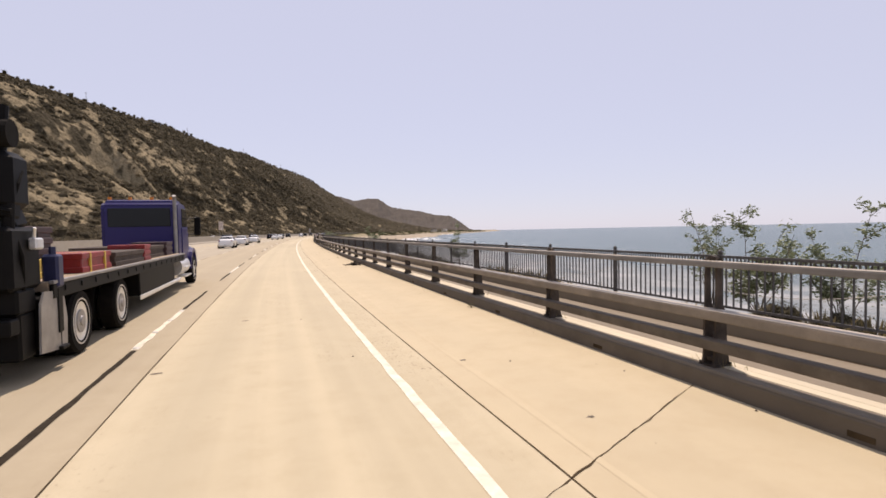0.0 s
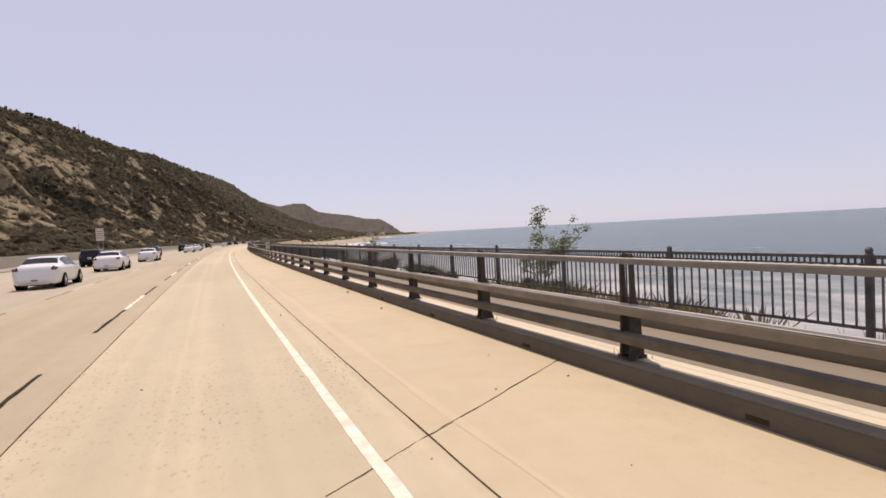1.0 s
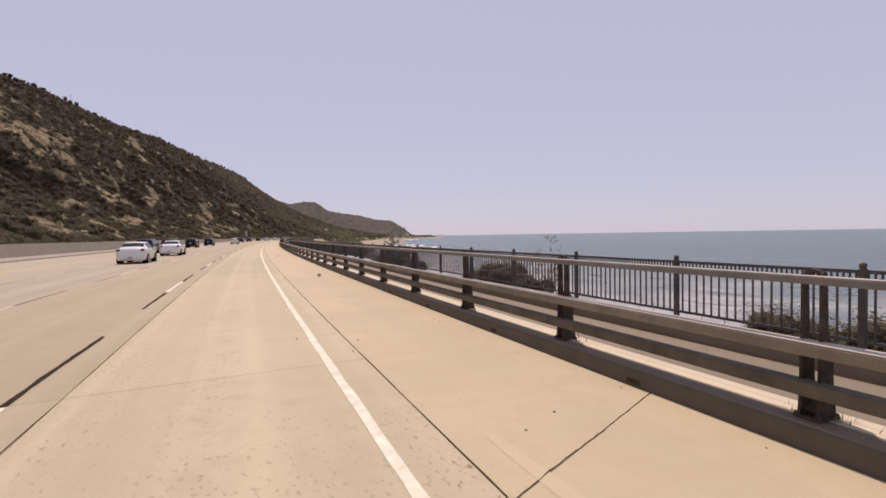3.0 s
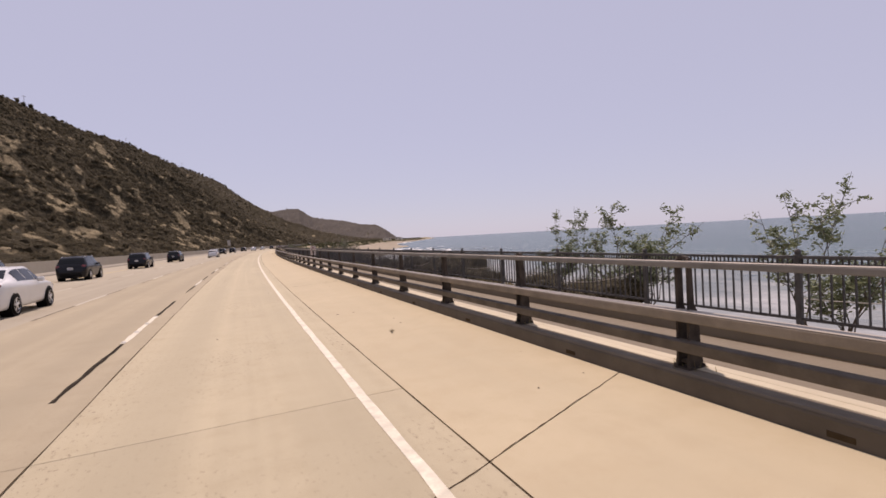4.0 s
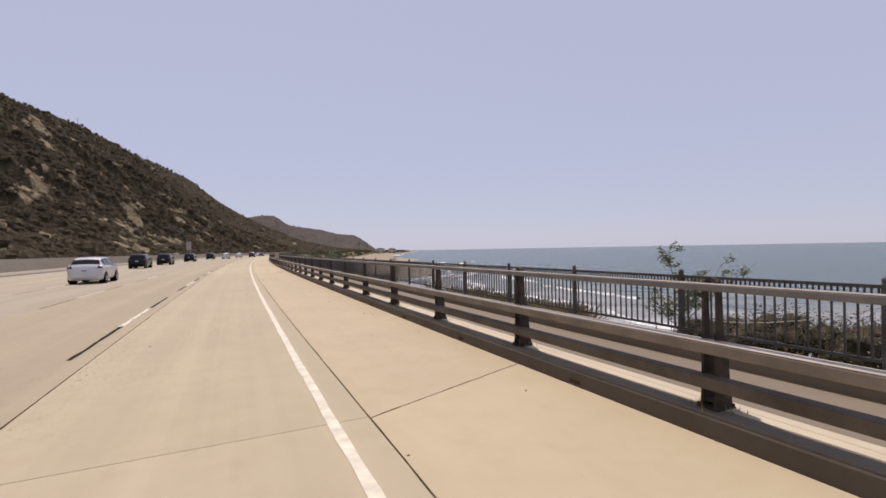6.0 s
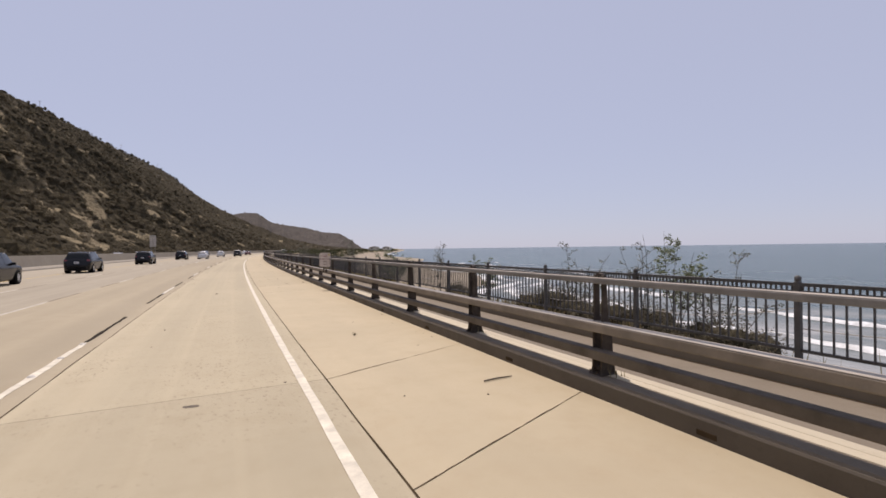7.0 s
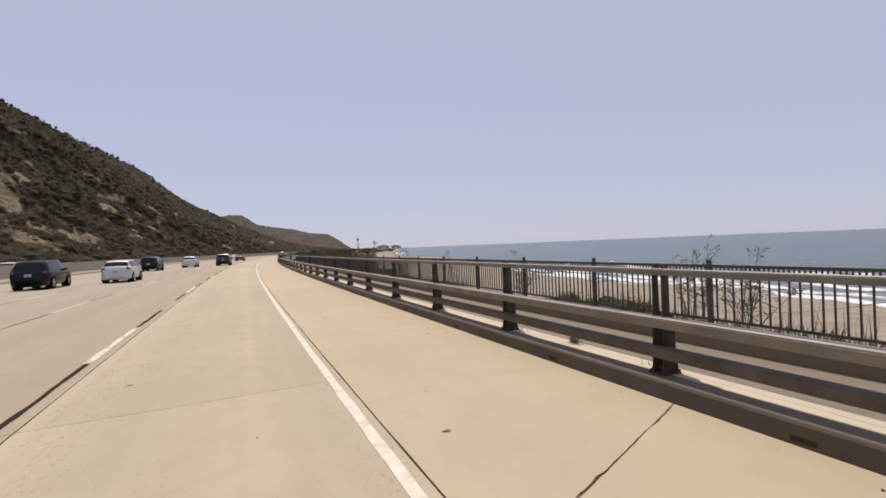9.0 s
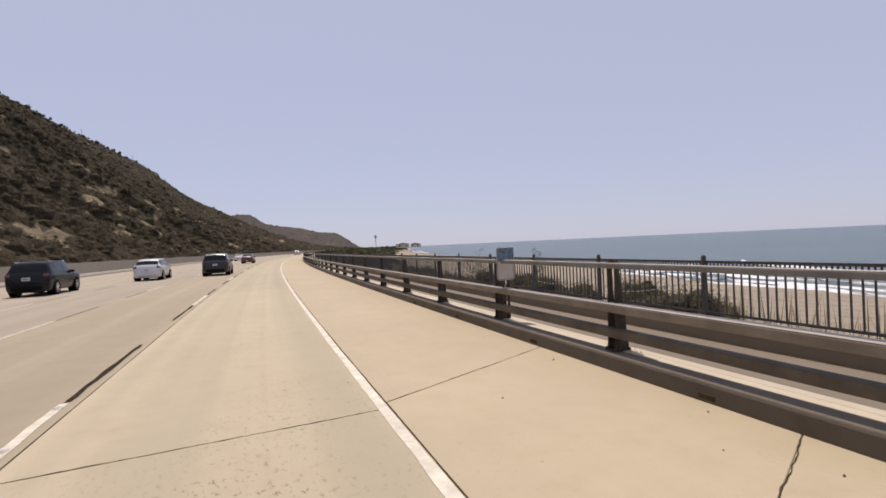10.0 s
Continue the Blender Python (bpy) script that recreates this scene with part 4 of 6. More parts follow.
def skin(sec):
    """The body's surface as a function of station number and place round the section."""
    grid = []
    for y, belt, roof, bw, rw in sec:
        half = [(bw - 0.12, 0.23), (bw - 0.02, 0.33), (bw + 0.02, 0.34 + 0.55 * (belt - 0.34)), (bw, belt), (rw + 0.02, roof - 0.06), (rw - 0.07, roof - 0.012), (0.0, roof + 0.014)]
        grid.append([Vector((x, y, z)) for x, z in half + [(-x, z) for x, z in reversed(half[:-1])]])
    ns, nk = len(grid), len(grid[0])

    def across(i, v):
        j = min(nk - 2, int(v))
        row = grid[max(0, min(ns - 1, i))]
        return rounded(row[max(0, j - 1)], row[j], row[j + 1], row[min(nk - 1, j + 2)], v - j)

    def at(u, v):
        i = min(ns - 2, int(u))
        return rounded(across(i - 1, v), across(i, v), across(i + 1, v), across(i + 2, v), u - i)

    return at, ns - 1, nk - 1


def patch(name, at, u0, u1, v0, v1, material, parent, label="", lift=0.008, nu=6, nv=6):
    """A piece of glass or lens lying on the body's surface, a little proud of it."""
    bm = bmesh.new()
    mid = Vector((0, 2.3, 0.75))

    def proud(u, v, by):
        e = 0.02
        p = at(u, v)
        n = (at(u + e, v) - at(u - e, v)).cross(at(u, v + e) - at(u, v - e)).normalized()
        if n.dot(p - mid) < 0:
            n = -n
        return p + n * by

    top = [[bm.verts.new(proud(u0 + (u1 - u0) * i / nu, v0 + (v1 - v0) * j / nv, lift)) for j in range(nv + 1)] for i in range(nu + 1)]
    low = {}
    edge = [(i, 0) for i in range(nu)] + [(nu, j) for j in range(nv)] + [(i, nv) for i in range(nu, 0, -1)] + [(0, j) for j in range(nv, 0, -1)]
    for i, j in edge:
        low[i, j] = bm.verts.new(proud(u0 + (u1 - u0) * i / nu, v0 + (v1 - v0) * j / nv, -0.02))
    for i in range(nu):
        for j in range(nv):
            bm.faces.new((top[i][j], top[i + 1][j], top[i + 1][j + 1], top[i][j + 1]))
    for a, b in zip(edge, edge[1:] + edge[:1]):
        bm.faces.new((top[a[0]][a[1]], top[b[0]][b[1]], low[b], low[a]))
    bmesh.ops.recalc_face_normals(bm, faces=bm.faces[:])
    return part(name, bm, material, parent, label)


def car(shape, paint, m, label):
    """A road car: rounded body, glass, lamps, wheels, mirrors, plate."""
    sec = SHAPES[shape]
    y_rear, y_front, r = WHEELS[shape]
    root = tagged(new("car" if shape != "suv" else "sport_utility_car"), label, "car", "cars on the carriageway")
    root.matrix_world = m
    at, us, vs = skin(sec)
    bm = bmesh.new()
    nu, nv = us * 4, vs * 3
    rows = [[bm.verts.new(at(us * i / nu, vs * j / nv)) for j in range(nv + 1)] for i in range(nu + 1)]
    for a, b in zip(rows, rows[1:]):
        for j in range(nv):
            bm.faces.new((a[j], b[j], b[j + 1], a[j + 1]))
        bm.faces.new((a[nv], b[nv], b[0], a[0]))
    bm.faces.new(rows[0])
    bm.faces.new(list(reversed(rows[-1])))
    bmesh.ops.recalc_face_normals(bm, faces=bm.faces[:])
    part("body", bm, paint, root, smooth=True)
    back = 3 if shape == "sedan" else 2
    patch("rear_window", at, back + 0.12, back + 0.86, 4.75, 7.25, GLASS, root, "dark rear window")
    patch("windscreen", at, 6.12, 6.9, 4.75, 7.25, GLASS, root)
    for flip in (False, True):
        lo, hi = (3.12, 3.92) if not flip else (12 - 3.12, 12 - 3.92)
        first = 4 if shape == "sedan" else 3
        for u0, u1 in ((first - 0.25, first + 0.72), (first + 0.80, first + 1.72), (first + 1.80, 6.35)):
            patch("side_window", at, u0, u1, lo, hi, SIDEGLASS, root, "", 0.006, 4, 4)
        a, b = (2.8, 4.95) if not flip else (12 - 2.8, 12 - 4.95)
        patch("tail_light", at, 1.12, 1.86, a, b, TAIL, root, "dark red tail light", 0.012, 10, 12)
        a, b = (2.7, 4.6) if not flip else (12 - 2.7, 12 - 4.6)
        patch("headlight", at, 8.2, 8.8, a, b, LAMP, root, "clear headlight", 0.012)
    half = sec[4][3]
    for y in (y_rear, y_front):
        for side in (-1, 1):
            bm = bmesh.new()
            tube(bm, (side * (half - 0.3), y, r + 0.02), (side * (half + 0.022), y, r + 0.02), r + 0.05, 24)
            part("wheel_arch", bm, BLACKST, root, "black wheel housing")
            wheel(root, side * (half - 0.055), y, r, 0.22, side)
    for side in (-1, 1):
        bm = bmesh.new()
        box(bm, side * (half - 0.02), side * (half + 0.18), sec[7][0] - 0.75, sec[7][0] - 0.62, sec[6][1] - 0.02, sec[6][1] + 0.13, 0.03)
        part("mirror", bm, paint, root)
        if shape == "suv":
            bm = bmesh.new()
            tube(bm, (side * 0.70, 0.75, sec[4][2] - 0.03), (side * 0.71, 2.75, sec[5][2] - 0.03), 0.022, 6)
            part("roof_rail", bm, CHROME, root, "bright roof rail")
    w, zt = sec[2][3], sec[2][1]
    bm = bmesh.new()
    box(bm, -w * 0.76, w * 0.76, -0.045, 0.25, 0.30, 0.56, 0.07)
    part("bumper", bm, BLACKST if shape == "suv" else paint, root, "rear bumper")
    bm = bmesh.new()
    box(bm, -0.62, 0.62, 0.02, 0.3, 0.20, 0.31, 0.02)
    part("lower_valance", bm, BLACKST, root, "black valance under the bumper")
    bm = bmesh.new()
    plate_z = 0.36 if shape == "sedan" else zt - 0.30
    box(bm, -0.16, 0.16, -0.062, 0.02, plate_z, plate_z + 0.15, 0.004)
    pl = part("number_plate", bm, PLATE, root, "pale plate")
    bm = bmesh.new()
    box(bm, -0.12, 0.12, -0.066, -0.058, plate_z + 0.045, plate_z + 0.105)
    part("plate_bar", bm, PLATE_BAR, pl)
    return root


def heading_of(s, off):
    return stand(s, off, 0.004)


for s in (67.6, 83.6, 104.4, 156.3, 172.9):
    car("sedan", WHITE_CAR, heading_of(s, -8.65), "white sedan with dark windows in the third lane")
for s in (98.2, 139.5, 182.2, 197.4, 218.8, 243.6, 300.3, 318.5, 346.5, 382.0, 414.2):
    car("suv", BLACK_CAR, heading_of(s, -12.75 if s < 400 else -12.2), "black sport utility car in the lane beside the median")
for s, off in ((266.0, -9.2), (386.0, -9.2), (425.2, -9.3)):
    car("hatch", SILVER_CAR, heading_of(s, off), "white hatchback in the third lane")
car("suv", GREY_CAR, heading_of(427.0, -4.95), "dark grey sport utility car in the second lane")
car("sedan", RED_CAR, heading_of(472.0, -5.9), "dark red sedan in the second lane")
car("sedan", WHITE_CAR, heading_of(508.0, -12.0), "distant white sedan in the fast lane")
car("suv", SILVER_CAR, heading_of(610.0, -8.6), "distant silver sport utility car in the third lane")
for s, off, sh, pt, lb in ((165, -27, "sedan", WHITE_CAR, "white sedan beyond the median wall"), (392, -25.5, "hatch", SILVER_CAR, "pale hatchback beyond the median wall"),
                           (425, -29, "suv", WHITE_CAR, "white sport utility car beyond the median wall"), (520, -26, "sedan", GREY_CAR, "dark sedan beyond the median wall")):
    car(sh, pt, stand(s, off, 0.004, 180), lb)


# ---- the boom truck ----
STABILISER = plain("stabiliser_paint", (0.020, 0.024, 0.075), 0.4, 0.2, vary=0.3)


def boom_truck(m):
    root = tagged(new("flatbed_truck"), "deep blue flatbed boom truck carrying red and timber gear", "truck")
    root.matrix_world = m
    # chassis and deck
    bm = bmesh.new()
    box(bm, -0.42, -0.28, 0.4, 14.6, 0.70, 0.96, 0.01)
    box(bm, 0.28, 0.42, 0.4, 14.6, 0.70, 0.96, 0.01)
    for y in (1.2, 3.0, 5.2, 7.5, 9.8):
        box(bm, -0.30, 0.30, y, y + 0.12, 0.72, 0.94)
    part("chassis", bm, BLACKST, root, "black steel chassis rails")
    bm = bmesh.new()
    box(bm, -1.18, 1.18, 0.9, 10.95, 1.02, 1.15, 0.012)
    deck = part("deck", bm, plain("deck_timber", (0.33, 0.25, 0.17), 0.9, vary=0.35, scale=4, bump=0.3), root, "worn timber load deck")
    for side in (-1, 1):
        bm = bmesh.new()
        box(bm, side * 1.185, side * 1.235, 0.9, 10.95, 0.93, 1.115, 0.01)
        for y in steps(1.3, 10.6, 0.62):
            box(bm, side * 1.236, side * 1.250, y - 0.04, y + 0.04, 1.0, 1.08, 0.006)
        part("side_rail", bm, BLACKST, deck, "black deck edge with stake pockets")
        bm = bmesh.new()
        box(bm, side * 1.183, side * 1.245, 0.9, 10.95, 1.118, 1.165, 0.008)
        part("rub_rail", bm, GREYST, deck, "thin pale rail along the deck edge")
    bm = bmesh.new()
    box(bm, 0.55, 1.16, 5.6, 9.6, 0.42, 0.98, 0.02)
    box(bm, -1.16, -0.55, 5.6, 9.6, 0.42, 0.98, 0.02)
    part("tool_box", bm, BLACKST, root, "black side tool box")
    bm = bmesh.new()
    box(bm, 1.165, 1.19, 5.5, 10.4, 0.34, 0.44, 0.01)
    box(bm, 0.95, 1.2, 8.9, 10.5, 0.36, 0.42, 0.01)
    part("running_board", bm, CHROME, root, "aluminium running board")
    # cab: rear wall, roof, doors, windows, bonnet
    bm = bmesh.new()
    plate(bm, [(11.05, 0.95), (11.05, 2.62), (11.14, 2.80), (11.34, 2.88), (12.35, 2.86), (12.62, 2.74), (13.02, 2.0), (13.1, 1.05), (12.9, 0.8)], -1.06, 1.06, "x")
    es = [e for e in bm.edges if max(v.co.z for v in e.verts) > 2.0]
    bmesh.ops.bevel(bm, geom=es, offset=0.11, segments=3, affect="EDGES")
    cab = part("cab", bm, BLUE_CAB, root, "deep blue cab")
    bm = bmesh.new()
    box(bm, -0.86, 0.86, 11.025, 11.06, 2.02, 2.60, 0.015)
    part("rear_window", bm, GLASS, cab, "dark rear window")
    for side in (-1, 1):
        bm = bmesh.new()
        box(bm, side * 1.055, side * 1.075, 11.75, 12.72, 2.0, 2.62, 0.01)
        part("side_window", bm, GLASS, cab)
        bm = bmesh.new()
        box(bm, side * 1.06, side * 1.085, 11.68, 12.82, 1.02, 1.98, 0.015)
        part("door", bm, BLUE_CAB, cab)
    bm = bmesh.new()
    plate(bm, [(13.0, 0.72), (13.0, 1.92), (13.6, 1.84), (14.5, 1.68), (14.62, 1.5), (14.66, 0.75)], -0.62, 0.62, "x")
    part("bonnet", bm, BLUE_CAB, root, "blue bonnet")
    for side in (-1, 1):
        bm = bmesh.new()
        arc = [(13.45 + 0.68 * math.cos(a), 0.55 + 0.72 * math.sin(a)) for a in [math.pi * i / 10 for i in range(11)]]
        inner = [(13.45 + 0.58 * math.cos(a), 0.55 + 0.60 * math.sin(a)) for a in [math.pi * i / 10 for i in range(11)]]
        plate(bm, arc + inner[::-1], side * 0.60, side * 1.17, "x")
        part("fender", bm, BLUE_CAB, root, "blue front fender")
        bm = bmesh.new()
        box(bm, side * 0.72, side * 1.0, 14.05, 14.2, 1.12, 1.32, 0.03)
        part("headlight", bm, LAMP, root, "round-edged headlight")
        # mirrors on stalks
        bm = bmesh.new()
        tube(bm, (side * 1.06, 12.75, 2.3), (side * 1.38, 12.95, 2.35), 0.015, 6)
        tube(bm, (side * 1.06, 12.75, 1.75), (side * 1.38, 12.95, 1.75), 0.015, 6)
        box(bm, side * 1.28, side * 1.48, 12.92, 13.02, 1.72, 2.38, 0.03)
        part("mirror", bm, BLACKST, root, "tall black door mirror")
        # fuel tank and steps
        bm = bmesh.new()
        tube(bm, (side * 0.85, 11.0, 0.72), (side * 0.85, 12.6, 0.72), 0.30, 20)
        part("fuel_tank", bm, CHROME, root, "polished fuel tank")
        bm = bmesh.new()
        box(bm, side * 0.9, side * 1.2, 11.4, 12.5, 0.36, 0.41, 0.01)
        box(bm, side * 0.95, side * 1.2, 11.5, 12.4, 0.66, 0.70, 0.01)
        part("step", bm, CHROME, root, "aluminium cab step")
    bm = bmesh.new()
    tube(bm, (1.0, 11.0, 1.1), (1.0, 11.0, 2.88), 0.055, 14)
    tube(bm, (1.0, 11.0, 2.88), (1.0, 10.92, 2.98), 0.055, 14)
    part("exhaust_stack", bm, GREYST, root, "upright grey exhaust stack")
    for x in (-0.85, -0.3, 0.3, 0.85):
        bm = bmesh.new()
        tube(bm, (x, 11.35, 2.87), (x, 11.35, 2.96), 0.055, 10)
        part("beacon", bm, AMBER, root, "small amber roof light")
    # tandem wheels at the rear, single in front
    for y in (1.95, 4.05):
        for side in (-1, 1):
            wheel(root, side * 1.06, y, 0.475, 0.28, side, CHROME, 0)
            wheel(root, side * 0.74, y, 0.475, 0.26, side, CHROME, 0)
    for side in (-1, 1):
        wheel(root, side * 1.03, 13.45, 0.475, 0.28, side, CHROME, 6)
    # rear frame with plates, stabilisers and lights
    for side in (-1, 1):
        bm = bmesh.new()
        plate(bm, [(0.50, 0.30), (1.30, 0.22), (1.34, 0.62), (1.24, 1.0), (0.66, 1.05), (0.54, 0.9)], side * 1.2, side * 1.225, "x")
        part("side_plate", bm, GREYST, root, "scuffed grey steel plate")
        bm = bmesh.new()
        box(bm, side * 1.09, side * 1.24, 1.02, 1.18, 0.46, 1.06, 0.015)
        tube(bm, (side * 1.17, 1.11, 0.28), (side * 1.17, 1.11, 0.5), 0.06, 12)
        box(bm, side * 1.06, side * 1.28, 1.0, 1.22, 0.24, 0.29, 0.01)
        leg = part("stabiliser_leg", bm, BLACKST, root, "black stabiliser leg")
        bm = bmesh.new()
        box(bm, side * 1.07, side * 1.26, 1.0, 1.20, 1.06, 1.50, 0.03)
        tube(bm, (side * 1.17, 1.10, 1.50), (side * 1.17, 1.10, 1.60), 0.04, 10)
        part("leg_head", bm, STABILISER, leg, "blue painted stabiliser head")
        bm = bmesh.new()
        box(bm, side * 0.62, side * 1.16, 0.62, 1.0, 0.34, 0.98, 0.02)
        part("rear_box", bm, BLACKST, root, "black steel box behind the wheels")
    bm = bmesh.new()
    box(bm, -1.15, 1.15, -0.05, 0.18, 0.62, 0.80, 0.015)
    bumper = part("rear_bumper", bm, BLACKST, root, "black rear bumper")
    for x in (-0.95, -0.6, 0.6, 0.95):
        bm = bmesh.new()
        tube(bm, (x, -0.09, 0.71), (x, -0.04, 0.71), 0.055, 12)
        part("tail_light", bm, LAMP if abs(x) > 0.8 else TAIL, bumper, "round rear lamp")
    # the folded crane over the rear corner
    bm = bmesh.new()
    box(bm, -1.1, 1.15, 0.15, 0.62, 0.82, 1.12, 0.03)
    box(bm, -1.12, 1.14, 0.20, 0.60, 0.28, 0.84, 0.03)
    box(bm, 0.35, 1.16, 0.02, 0.78, 1.10, 1.85, 0.05)
    tube(bm, (0.62, 0.42, 1.0), (0.62, 0.42, 1.75), 0.33, 20)
    crane = part("crane_base", bm, BLACKST, root, "black crane turret")
    bm = bmesh.new()
    box(bm, 0.18, 0.98, 0.12, 0.72, 1.62, 2.45, 0.06)
    box(bm, 0.55, 1.16, 0.10, 0.60, 2.05, 2.72, 0.08)
    tube(bm, (1.05, 0.2, 1.3), (1.10, 0.2, 2.3), 0.06, 10)
    part("crane_column", bm, BLACKST, crane, "black crane column")
    bm = bmesh.new()
    box(bm, -0.22, 0.22, -0.2, 0.2, -1.0, 0.75, 0.05, pose(0.62, 0.45, 2.75, 8, -14, 0))
    tube(bm, (0.95, 0.3, 2.4), (1.02, 0.3, 3.25), 0.08, 12)
    part("boom", bm, BLACKST, crane, "folded black boom")
    bm = bmesh.new()
    tube(bm, (0.92, 0.25, 2.92), (1.14, 0.25, 2.92), 0.16, 16)
    tube(bm, (1.0, 0.25, 3.05), (1.0, 0.25, 3.4), 0.035, 8)
    part("hook_block", bm, RUBBER, crane, "black hook block")
    for k, (x, y0, z1) in enumerate(((0.30, 0.08, 2.9), (0.42, 0.05, 2.75), (0.85, 0.04, 2.6), (1.13, 0.30, 2.5))):
        bm = bmesh.new()
        bent(bm, [(x, y0 + 0.05, 1.1), (x + 0.05, y0 - 0.06, 1.5), (x - 0.04, y0 - 0.10, 1.95), (x + 0.03, y0 - 0.03, 2.35), (x + 0.02, y0 + 0.1, z1)], 0.022, 6)
        part("hose", bm, RUBBER, crane, "black hydraulic hose")
    bm = bmesh.new()
    tube(bm, (0.35, 0.10, 1.25), (0.35, 0.22, 2.1), 0.07, 12)
    tube(bm, (0.35, 0.22, 2.1), (0.35, 0.28, 2.6), 0.04, 12)
    part("lift_cylinder", bm, GREYST, crane, "grey hydraulic cylinder")
    bm = bmesh.new()
    box(bm, 1.165, 1.26, 0.42, 0.62, 1.58, 1.72, 0.02)
    tube(bm, (1.20, 0.5, 1.70), (1.23, 0.46, 1.84), 0.018, 8)
    part("control_box", bm, CHROME, crane, "bright control box and lever")
    for k in range(9):
        r5 = random.Random(300 + k)
        bm = bmesh.new()
        x, y, z = r5.uniform(0.35, 1.02), r5.uniform(0.02, 0.45), 1.75 + 0.16 * k
        box(bm, -r5.uniform(0.08, 0.2), r5.uniform(0.08, 0.2), -0.12, r5.uniform(0.1, 0.3), -0.12, r5.uniform(0.08, 0.22), 0.025, pose(x, y, z, r5.uniform(-20, 20), r5.uniform(-25, 25), 0))
        tube(bm, (x - 0.05, y - 0.1, z), (x + r5.uniform(0.05, 0.2), y - 0.16, z + r5.uniform(-0.2, 0.25)), 0.03, 8)
        part("valve_block", bm, BLACKST, crane, "black valve block on the crane column")
    return root


boom_truck(stand(6.0, -5.25, 0.004))
MAROON = plain("maroon_gear", (0.040, 0.014, 0.016), 0.6, vary=0.4, scale=5)
RED = plain("red_gear", (0.26, 0.018, 0.018), 0.5, vary=0.35, scale=4)
TIMBER = plain("brown_timber", (0.060, 0.040, 0.028), 0.85, vary=0.4, scale=5, bump=0.3)
YELLOW = plain("yellow_gear", (0.60, 0.42, 0.06), 0.55, vary=0.3, scale=5)


def crate(name, x, y, w, d, h, material, label, straps=True):
    """A load box with corner posts and slats, lashed on the deck."""
    ob = tagged(new(name), label, "cargo")
    ob.matrix_world = stand(6.0, -5.25, 0.004) @ pose(x, y, 1.152)
    bm = bmesh.new()
    box(bm, -w / 2 + 0.02, w / 2 - 0.02, 0.02, d - 0.02, 0.05, h - 0.02, 0.015)
    part("core", bm, material, ob)
    bm = bmesh.new()
    for z in steps(0.0, h - 0.08, 0.16):
        box(bm, -w / 2, w / 2, 0.0, d, z, z + 0.09, 0.008)
    part("slatting", bm, material, ob)
    if straps:
        bm = bmesh.new()
        for y2 in (d * 0.25, d * 0.75):
            box(bm, -w / 2 - 0.008, w / 2 + 0.008, y2 - 0.03, y2 + 0.03, 0.0, h + 0.012)
        part("strap", bm, YELLOW, ob)
    return ob


crate("load_crate", 0.0, 1.35, 1.5, 1.0, 0.72, MAROON, "dark maroon steel chest standing on the truck deck", False)
crate("load_crate", 0.42, 2.5, 1.3, 1.5, 0.30, RED, "low red painted gear box lashed on the truck deck")
crate("load_crate", 0.62, 1.32, 0.5, 0.42, 0.26, YELLOW, "small yellow box at the rear of the truck deck", False)
crate("load_crate", 0.25, 4.15, 1.7, 2.2, 0.26, TIMBER, "flat bundle of dark brown timber on the truck deck", False)
crate("load_crate", 0.72, 6.45, 0.75, 0.6, 0.36, RED, "small red box on the truck deck", False)
crate("load_crate", 0.15, 7.2, 1.6, 2.2, 0.30, TIMBER, "long bundle of dark timber on the truck deck", False)
crate("load_crate", 0.55, 9.5, 0.9, 0.9, 0.38, MAROON, "dark maroon box behind the truck cab", False)

# ---- signs ----
SIGN_W = plain("sign_face", (0.58, 0.51, 0.46), 0.5, vary=0.18, scale=5)
SIGN_R = plain("sign_red", (0.20, 0.05, 0.05), 0.6, vary=0.3, scale=9)
SIGN_K = plain("sign_brown", (0.10, 0.06, 0.045), 0.6, vary=0.3, scale=9)
STICK = plain("sticker_yellow", (0.56, 0.47, 0.25), 0.6, vary=0.5, scale=25)
SIGN_B = plain("sign_back", (0.36, 0.35, 0.33), 0.5, 0.5, vary=0.2, scale=6)


def lettering(text, size, x, z, parent, material):
    cu = bpy.data.curves.new("lettering", "FONT")
    cu.body, cu.size, cu.align_x, cu.extrude = text, size, "CENTER", 0.0015
    ob = bpy.data.objects.new("lettering", cu)
    scene.collection.objects.link(ob)
    me = bpy.data.meshes.new_from_object(ob)
    bpy.data.objects.remove(ob)
    me.materials.clear()
    me.materials.append(material)
    return put("lettering", me, parent, m=pose(x, -0.0075, z, 90, 0, 0))


